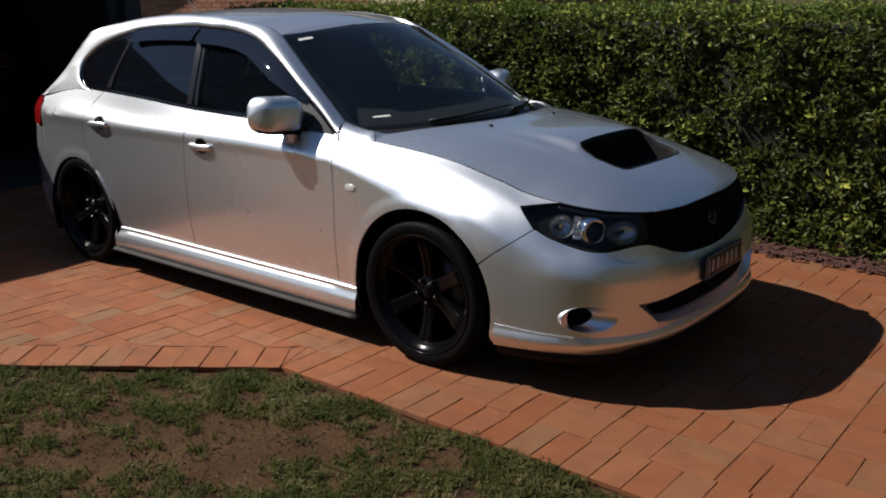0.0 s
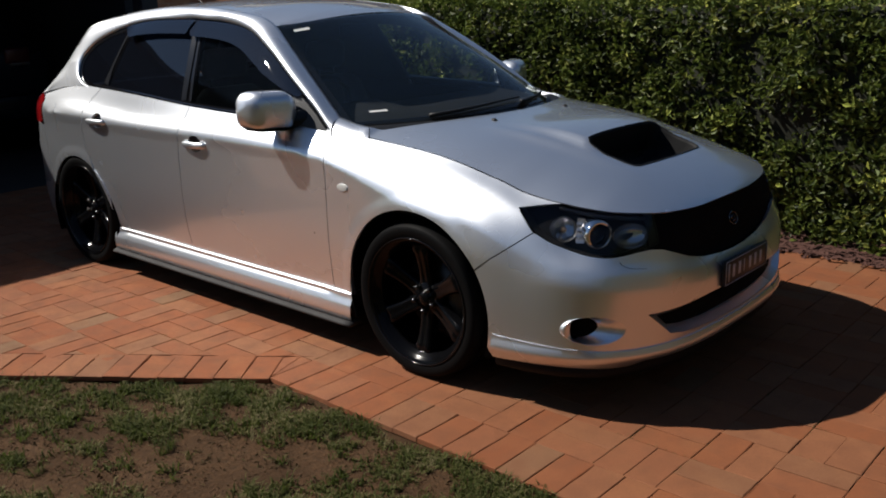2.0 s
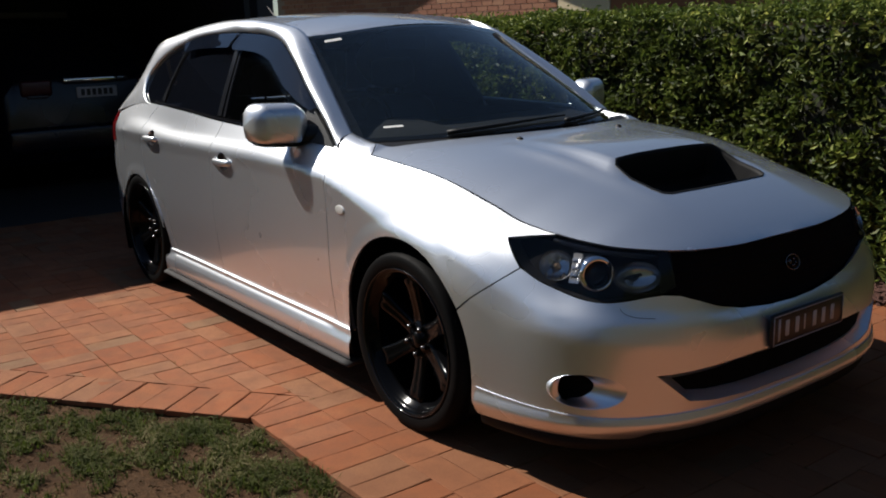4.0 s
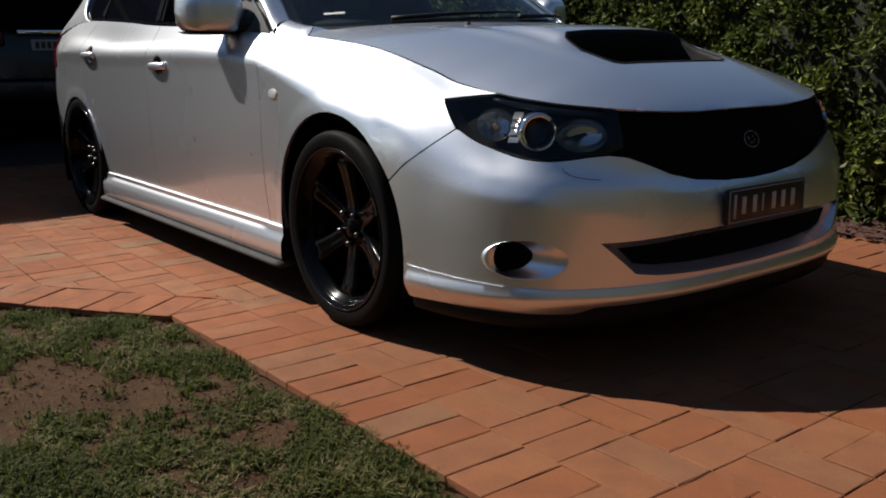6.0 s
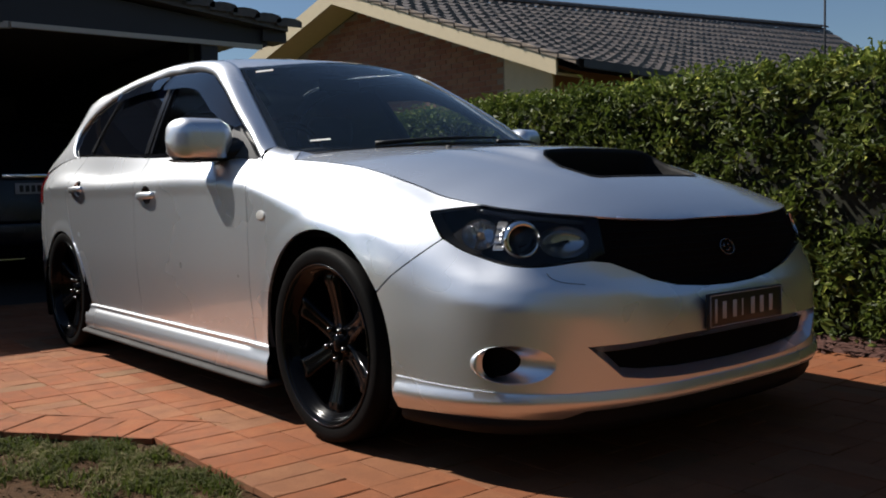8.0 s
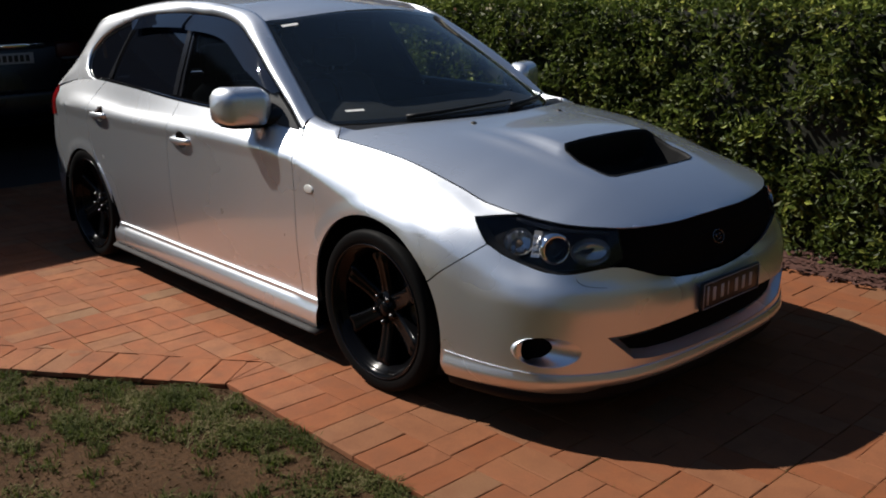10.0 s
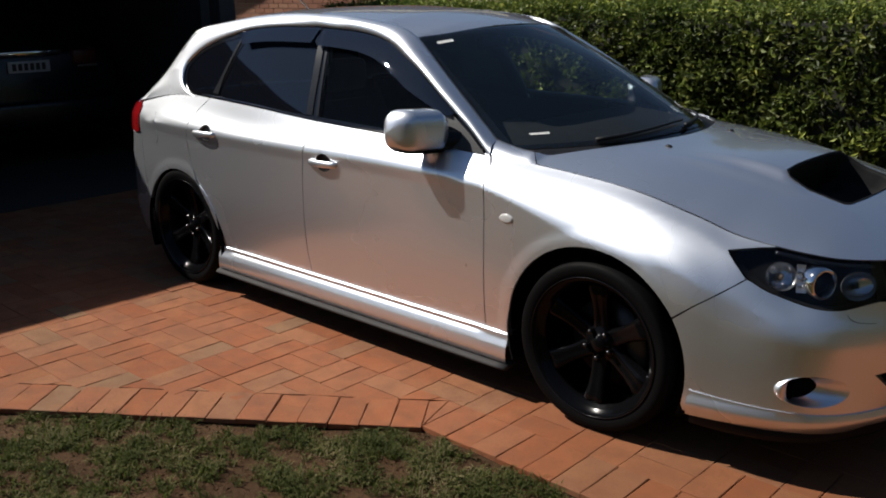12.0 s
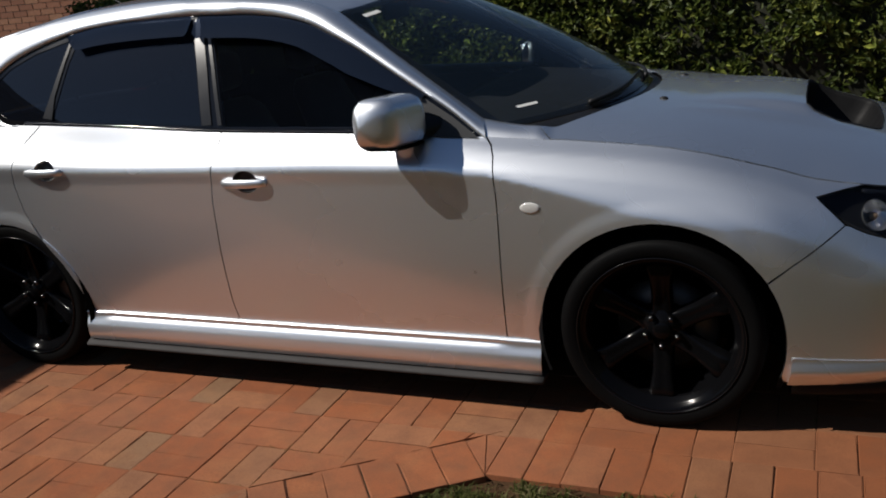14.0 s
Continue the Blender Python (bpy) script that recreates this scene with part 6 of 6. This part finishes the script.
def mirror_base():
    bm = bmesh.new()
    rows = []
    for f in np.linspace(0, 1, 8):
        c = Vector((-0.672, -0.742, 0.974)).lerp(Vector((-0.735, -0.80, 0.962)), f)
        rows.append([c + Vector((0.056 * (1 - 0.15 * f) * math.cos(a), 0.0, 0.040 * (1 - 0.3 * f) * math.sin(a))) for a in (2 * math.pi * k / 14 for k in range(14))])
    loft(bm, rows, close_cols=True, caps=True)
    return bm


shells = both("door_mirror", mirror_shell, SILVER, "silver door mirror")
for k, flip in ((0, False), (1, True)):
    bm = bmesh.new()
    loft(bm, [[(-0.745 - 0.055 * f - 0.02 * f * f + 0.082 * math.cos(a) * (1.0 if math.cos(a) > 0 else 0.55) * w, -0.775 - 0.190 * f, 0.934 + 0.004 * f - 0.006 * w + 0.012 * (1 - w)) for a in np.linspace(0, 2 * math.pi, 17)[:-1]] for f, w in ((0.0, 0.5), (0.1, 0.82), (0.35, 0.95), (0.65, 0.98), (0.85, 0.9), (1.0, 0.45))], close_cols=False)
    part("mirror_lower_trim", mirror(bm) if flip else bm, BLACK_PLASTIC, shells[k], "black lower trim of the mirror")
    bm = mirror_base()
    part("mirror_foot", mirror(bm) if flip else bm, BLACK_PLASTIC, shells[k], "black mirror foot")
    bm = bmesh.new()
    box(bm, (-0.838, -0.945, 0.965), (-0.830, -0.785, 1.06), 0.003)
    part("mirror_glass", mirror(bm) if flip else bm, CHROME, shells[k])


# wheels: six-spoke black alloys with low tyres
def wheel(x, y_face, z, flip, parent):
    """A wheel whose outer face lies at y_face (right side); x, z: its axle."""
    fix = (lambda bm: mirror(bm)) if flip else (lambda bm: bm)
    c = (x, y_face, z)
    R, r = 0.318, 0.256
    w = part("wheel", fix(lathe(bmesh.new(), [(r - 0.012, 0.006), (r - 0.004, -0.002), (r + 0.003, -0.002), (r + 0.004, 0.008), (r - 0.006, 0.014), (r - 0.014, 0.03), (r - 0.018, 0.07), (r - 0.05, 0.12), (r - 0.05, 0.20)], c, 72)), WHEEL_BLACK, parent, "gloss black six-spoke alloy wheel")
    part("tyre", fix(lathe(bmesh.new(), [(r - 0.008, 0.012), (r + 0.003, 0.001), (r + 0.012, -0.003), (r + 0.030, -0.006), (r + 0.045, -0.004), (r + 0.052, 0.002), (R - 0.005, 0.014), (R - 0.001, 0.024), (R, 0.04), (R, 0.072), (R - 0.007, 0.074), (R - 0.007, 0.080), (R, 0.082), (R, 0.115),
                                       (R - 0.007, 0.117), (R - 0.007, 0.123), (R, 0.125), (R, 0.16), (R - 0.007, 0.162), (R - 0.007, 0.168), (R, 0.17), (R, 0.20), (R - 0.02, 0.225), (r, 0.225)], c, 72)), RUBBER, w, "low-profile black tyre")
    part("rim_lip", fix(lathe(bmesh.new(), [(r + 0.003, 0.000), (r + 0.0045, -0.004), (r + 0.0025, -0.006), (r + 0.0005, -0.004), (r, 0.000)], c, 72)), BLACK_GLOSS, w)
    part("rim_step", fix(lathe(bmesh.new(), [(r - 0.012, 0.006), (r - 0.016, 0.012), (r - 0.024, 0.016), (r - 0.026, 0.026), (r - 0.034, 0.030), (r - 0.036, 0.045)], c, 72)), WHEEL_BLACK, w)
    for k in range(6):
        a = radians(90 + 60 * k)
        rows = []
        for f in np.linspace(0, 1, 10):
            rad = 0.045 + (r - 0.075) * f
            deep = 0.060 - 0.038 * f ** 1.6 + (0.0 if f < 0.9 else 0.012 * (f - 0.9) / 0.1)
            half_w = 0.036 - 0.008 * math.sin(math.pi * min(1, f * 1.1)) + 0.007 * f
            er, et = Vector((math.cos(a), 0, math.sin(a))), Vector((-math.sin(a), 0, math.cos(a)))
            o = Vector(c) + er * rad
            rows.append([o + et * q * half_w + Vector((0, deep + d, 0)) for q, d in ((-1, 0.045), (-1, 0.010), (-0.72, 0.0), (-0.25, 0.004), (0.25, 0.004), (0.72, 0.0), (1, 0.010), (1, 0.045))])
        part("spoke", fix(loft(bmesh.new(), rows)), WHEEL_BLACK, w)
    hub_bm = lathe(bmesh.new(), [(0.0, 0.045), (0.026, 0.045), (0.030, 0.049), (0.031, 0.060), (0.062, 0.062), (0.075, 0.072), (0.080, 0.11)], c, 36)
    part("hub", fix(hub_bm), WHEEL_BLACK, w)
    for k in range(5):
        a = radians(54 + 72 * k)
        p = Vector(c) + Vector((0.052 * math.cos(a), 0.060, 0.052 * math.sin(a)))
        nut = bmesh.new()
        bmesh.ops.create_cone(nut, cap_ends=True, segments=6, radius1=0.0105, radius2=0.008, depth=0.026, matrix=Matrix.Translation(p + Vector((0, -0.010, 0))) @ Matrix.Rotation(radians(90), 4, "X"))
        part("wheel_nut", fix(nut), NUT, w)
    part("brake_disc", fix(lathe(bmesh.new(), [(0.06, 0.118), (0.150, 0.118), (0.150, 0.142), (0.06, 0.142)], c, 40)), STEEL, w, "steel brake disc")
    cal = lathe(bmesh.new(), [(0.095, 0.10), (0.165, 0.10), (0.17, 0.12), (0.165, 0.16), (0.095, 0.16)], c, 10, (radians(-28), radians(38)))
    part("brake_caliper", fix(cal), STEEL, w)


for ax, zz, face in ((AXLE_F, HUB_Z, -0.852), (AXLE_R, 0.318, -0.842)):
    for flip in (False, True):
        wheel(ax, face, zz, flip, car)


def arch_liner(x, z, r):
    def build():
        rows = []
        for a in np.linspace(radians(-22), radians(202), 30):
            rows.append([(x + (r + e) * math.cos(a), y, z + (r + e) * math.sin(a)) for y, e in ((-0.846, 0.004), (-0.835, 0.02), (-0.76, 0.03), (-0.55, 0.03), (-0.55, -0.30))])
        return loft(bmesh.new(), rows)
    return build


both("wheel_arch_liner", arch_liner(AXLE_F - 0.004, 0.312, 0.368), MATT_BLACK)
both("wheel_arch_liner", arch_liner(-2.575, 0.282, 0.344), MATT_BLACK)

# dark inner shell, floor and cabin
arch_gap = lambda x: min(abs(x - AXLE_F), abs(x - AXLE_R)) < 0.42
rows = []
for l in np.linspace(-LENGTH[-1], LENGTH[-1], 160):
    x = float(np.interp(abs(l), LENGTH, RING[:, 0]))
    base = 0.66 if arch_gap(x) and abs(l) > 0.9 else 0.20
    top = top_z(l) - 0.03
    rows.append([body(l, base + (top - base) * f, -0.035) for f in (0, 0.33, 0.66, 1)])
part("inner_shell", loft(bmesh.new(), rows), MATT_BLACK, car)
bm = bmesh.new()
box(bm, (-3.2, -0.52, 0.17), (0.72, 0.52, 0.22), 0.02)
box(bm, (-2.15, -0.79, 0.17), (-0.45, 0.79, 0.22), 0.02)
part("floor_pan", bm, MATT_BLACK, car)
bm = bmesh.new()
rows = []
for s in np.linspace(-1, 1, 24):
    c = 1 - s * s
    x0 = -0.36 + 0.22 * c
    rows.append([(x0 - 0.02, 0.67 * s, 0.935), (x0 - 0.20, 0.67 * s, 0.955 + 0.01 * math.sin(s * 6)), (-0.78, 0.70 * s, 0.965 + (0.03 if -0.75 < s < -0.25 else 0.0)), (-0.90, 0.71 * s, 0.93), (-0.93, 0.71 * s, 0.70), (-0.80, 0.71 * s, 0.40)])
part("dashboard", loft(bm, rows), CABIN, car, "dark dashboard behind the windscreen")
bm = bmesh.new()
hoop(bm, (-1.02, -0.36, 0.93), Vector((-0.9, 0, 0.42)), 0.185, 0.014, 36)
tube(bm, [(-0.95, -0.36, 0.88), (-1.03, -0.36, 0.93)], 0.04, 10)
box(bm, (-1.035, -0.53, 0.915), (-1.015, -0.19, 0.945), 0.006)
part("steering_wheel", bm, CABIN, car, "dark steering wheel")


def seat(x, y, w):
    bm = bmesh.new()
    rows = []
    for f, th, ww in ((0.0, 0.16, 0.9), (0.12, 0.18, 1.0), (0.5, 0.15, 1.0), (0.85, 0.11, 0.85), (0.93, 0.08, 0.6)):
        cx, cz = x - 0.24 * f, 0.50 + 0.56 * f
        rows.append([(cx + th / 2 * math.cos(a) * (1.0 if math.cos(a) > 0 else 0.7), y + w / 2 * ww * math.sin(a) * 1.05, cz) for a in (2 * math.pi * k / 16 for k in range(16))])
    loft(bm, rows, close_cols=True, caps=True)
    box(bm, (x - 0.05, y - w / 2, 0.34), (x + 0.50, y + w / 2, 0.52), 0.06, 3)
    part("seat", bm, CLOTH, car, "dark cloth seat")
    bm = bmesh.new()
    box(bm, (x - 0.30, y - 0.13, 1.06), (x - 0.19, y + 0.13, 1.22), 0.045, 3)
    tube(bm, [(x - 0.24, y - 0.06, 0.98), (x - 0.245, y - 0.06, 1.08)], 0.006, 6)
    tube(bm, [(x - 0.24, y + 0.06, 0.98), (x - 0.245, y + 0.06, 1.08)], 0.006, 6)
    part("headrest", bm, CLOTH, car)


for x, y, w in ((-1.52, -0.36, 0.50), (-1.52, 0.36, 0.50), (-2.35, -0.34, 0.58), (-2.35, 0.34, 0.58)):
    seat(x, y, w)
bm = bmesh.new()
box(bm, (-1.12, -0.11, 1.275), (-1.09, 0.11, 1.335), 0.012)
part("rear_view_mirror", bm, CABIN, car)


# ---- brick paving, last: every brick in the field near the walk is a piece of its own ----
bm = bmesh.new()
v = [bm.verts.new(p) for p in ((-5.0, 1.72, -0.0058), (-5.0, -4.55, -0.0058), (CORNER.x - 0.004, CORNER.y + 0.006, -0.0058), (5.2, CORNER.y + 0.006, -0.0058), (5.2, 1.72, -0.0058))]
f = bm.faces.new(v[::-1])
w = [bm.verts.new((p.co.x, p.co.y, -0.056)) for p in v]
for i in range(5):
    bm.faces.new((v[i], v[(i + 1) % 5], w[(i + 1) % 5], w[i]))
bmesh.ops.recalc_face_normals(bm, faces=bm.faces)
paving = tagged(obj("brick_paving", bm, JOINT, False), "terracotta brick paving in basket weave with sandy joints", "paving", kind="structure")


def brick_mesh(l, w, h, rng, wobble=0.0020, c=0.0017):
    """Top of a worn brick with chamfered, slightly uneven edges."""
    bm = bmesh.new()
    rows = []
    nicks = [abs(rng.normal(0, 1)) ** 2 * 0.7 for _ in range(10)]
    for inset_by, z in ((0.0, -0.02), (0.0, -c), (c * 1.1, 0.0)):
        row = []
        for i, (u, v) in enumerate(((-1, -1), (-0.4, -1), (0.3, -1), (1, -1), (1, 0.1), (1, 1), (0.45, 1), (-0.3, 1), (-1, 1), (-1, -0.1))):
            d = inset_by + (wobble * 0.8 * min(nicks[i], 2.2) if z == 0.0 else 0.0)
            row.append((u * (l / 2 - d * (abs(u) == 1)), v * (w / 2 - d * (abs(v) == 1)), z + h + rng.normal(0, 0.0005)))
        rows.append(row)
    loft(bm, rows, close_cols=True)
    bm.verts.ensure_lookup_table()
    top = bm.verts[-10:]
    bm.faces.new(top)
    me = bpy.data.meshes.new("brick")
    bm.to_mesh(me)
    bm.free()
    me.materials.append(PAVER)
    return me


def lay_paving():
    rng = np.random.default_rng(21)
    L, Wd, U = 0.2288, 0.1137, 0.2312
    kinds = [brick_mesh(L, Wd, 0.0, rng) for _ in range(18)]
    spots = []
    # soldier course along both lawn edges
    for k in range(46):
        spots.append((CORNER.x + 0.058 + 0.1165 * k, CORNER.y + 0.115, 90.0, None))
    for k in range(40):
        p = CORNER + EDGE_DIR * (0.059 + 0.1175 * k) + EDGE_IN * 0.105
        spots.append((p.x, p.y, math.degrees(math.atan2(EDGE_IN.y, EDGE_IN.x)), "edge"))
    x_lo, y_lo = -1.33 - 16 * U, -1.004 - 14 * U
    for i in range(45):
        for j in range(27):
            cx, cy = x_lo + (i + 0.5) * U, y_lo + (j + 0.5) * U
            if cx > 5.1 or cy > 1.68 or cx < -4.95:
                continue
            flat = (i - 16 + j - 13) % 2 == 0
            for s in (-0.25, 0.25):
                x, y = (cx, cy + s * U) if flat else (cx + s * U, cy)
                inside = (Vector((x, y)) - CORNER).dot(EDGE_IN)
                if x < CORNER.x + 0.02:
                    if inside < 0.215 + 0.02:
                        if inside > 0.12:
                            spots.append((x, y, 0.0 if flat else 90.0, "cut"))
                        continue
                elif y < CORNER.y + 0.231:
                    continue
                spots.append((x, y, 0.0 if flat else 90.0, None))
    near, rest = [], []
    wedges = []
    c0, c1, c2 = CORNER, CORNER + Vector((0, 0.228)), CORNER + EDGE_IN * 0.216
    mid = CORNER + (c1 - c0 + c2 - c0).normalized() * 0.245
    wedges = [(c0, c1, mid), (c0, mid, c2)]
    for s in spots:
        (near if -1.9 < s[0] < 1.75 and s[1] < -0.52 and s[1] > -2.3 and s[3] != "cut" else rest).append(s)
    near.sort(key=lambda s: abs(s[1] + 1.0) + 0.3 * abs(s[0] - 0.2))
    rest += near[300:]
    for x, y, a, tag in near[:300]:
        ob = new("brick", kinds[int(rng.integers(len(kinds)))])
        ob.location = (x + rng.normal(0, 0.0008), y + rng.normal(0, 0.0008), rng.normal(0, 0.0008))
        ob.rotation_euler = (rng.normal(0, 0.0028), rng.normal(0, 0.0028), radians(a + rng.normal(0, 0.3)))
        ob.parent = paving
    verts, faces = [], []
    for x, y, a, tag in rest:
        me = kinds[int(rng.integers(len(kinds)))]
        z = rng.normal(0, 0.0009)
        m = Matrix.Translation((x + rng.normal(0, 0.0008), y + rng.normal(0, 0.0008), z)) @ Matrix.Rotation(radians(a + rng.normal(0, 0.4)), 4, "Z")
        k = len(verts)
        pts = [m @ v.co for v in me.vertices]
        if tag == "cut":
            out = []
            for p in pts:
                d = (Vector((p.x, p.y)) - CORNER).dot(EDGE_IN) - 0.2235
                if d < 0:
                    p = Vector((p.x - EDGE_IN.x * d, p.y - EDGE_IN.y * d, p.z))
                out.append(p)
            pts = out
        verts += [tuple(p) for p in pts]
        faces += [tuple(k + i for i in p.vertices) for p in me.polygons]
    for w in wedges:
        k, n = len(verts), len(w)
        m = sum((Vector(p) for p in w), Vector((0, 0))) / n
        for f, z in ((0.96, -0.03), (0.96, -0.004), (0.90, 0.0)):
            verts += [(m.x + (p[0] - m.x) * f, m.y + (p[1] - m.y) * f, z) for p in w]
        for q in (0, n):
            faces += [(k + q + i, k + q + (i + 1) % n, k + q + n + (i + 1) % n, k + q + n + i) for i in range(n)]
        faces.append(tuple(k + 2 * n + i for i in range(n)))
    me = bpy.data.meshes.new("further_bricks")
    me.from_pydata(verts, [], faces)
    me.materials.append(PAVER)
    ob = new("further_bricks", me)
    ob.parent = paving
    tagged(ob, "terracotta bricks further along the drive", kind="stuff")


lay_paving()


def joint_weeds():
    """Tiny tufts of moss and grass that grow in some of the joints."""
    rng = np.random.default_rng(77)
    U = 0.2312
    verts, faces = [], []
    for _ in range(5200):
        i, j = int(rng.integers(-8, 16)), int(rng.integers(-2, 6))
        x, y = -1.33 + i * U, -1.004 + j * U
        if rng.random() < 0.5:
            x += rng.uniform(0, U)
        else:
            y += rng.uniform(0, U)
        if noise.noise((x * 2.3, y * 2.3, 31)) + 0.5 * noise.noise((x * 9, y * 9, 3)) < 0.16:
            continue
        if lawn_depth(x, y) > -0.24 or (-0.85 < y < 0.85 and x < 0.5):
            continue
        for _ in range(int(rng.integers(2, 5))):
            a, h, w = rng.uniform(0, 6.283), rng.uniform(0.004, 0.012), rng.uniform(0.0008, 0.0016)
            px, py = x + rng.normal(0, 0.003), y + rng.normal(0, 0.003)
            dx, dy = math.cos(a), math.sin(a)
            k = len(verts)
            verts += [(px - dy * w, py + dx * w, -0.0058), (px + dy * w, py - dx * w, -0.0058), (px + dx * h * 0.8, py + dy * h * 0.8, -0.003 + h * 0.8)]
            faces.append((k, k + 1, k + 2))
    me = bpy.data.meshes.new("joint_weeds")
    me.from_pydata(verts, [], faces)
    me.materials.append(GRASS)
    tagged(new("joint_weeds", me), "small green weeds and moss in the paving joints", "weeds", kind="stuff")


joint_weeds()
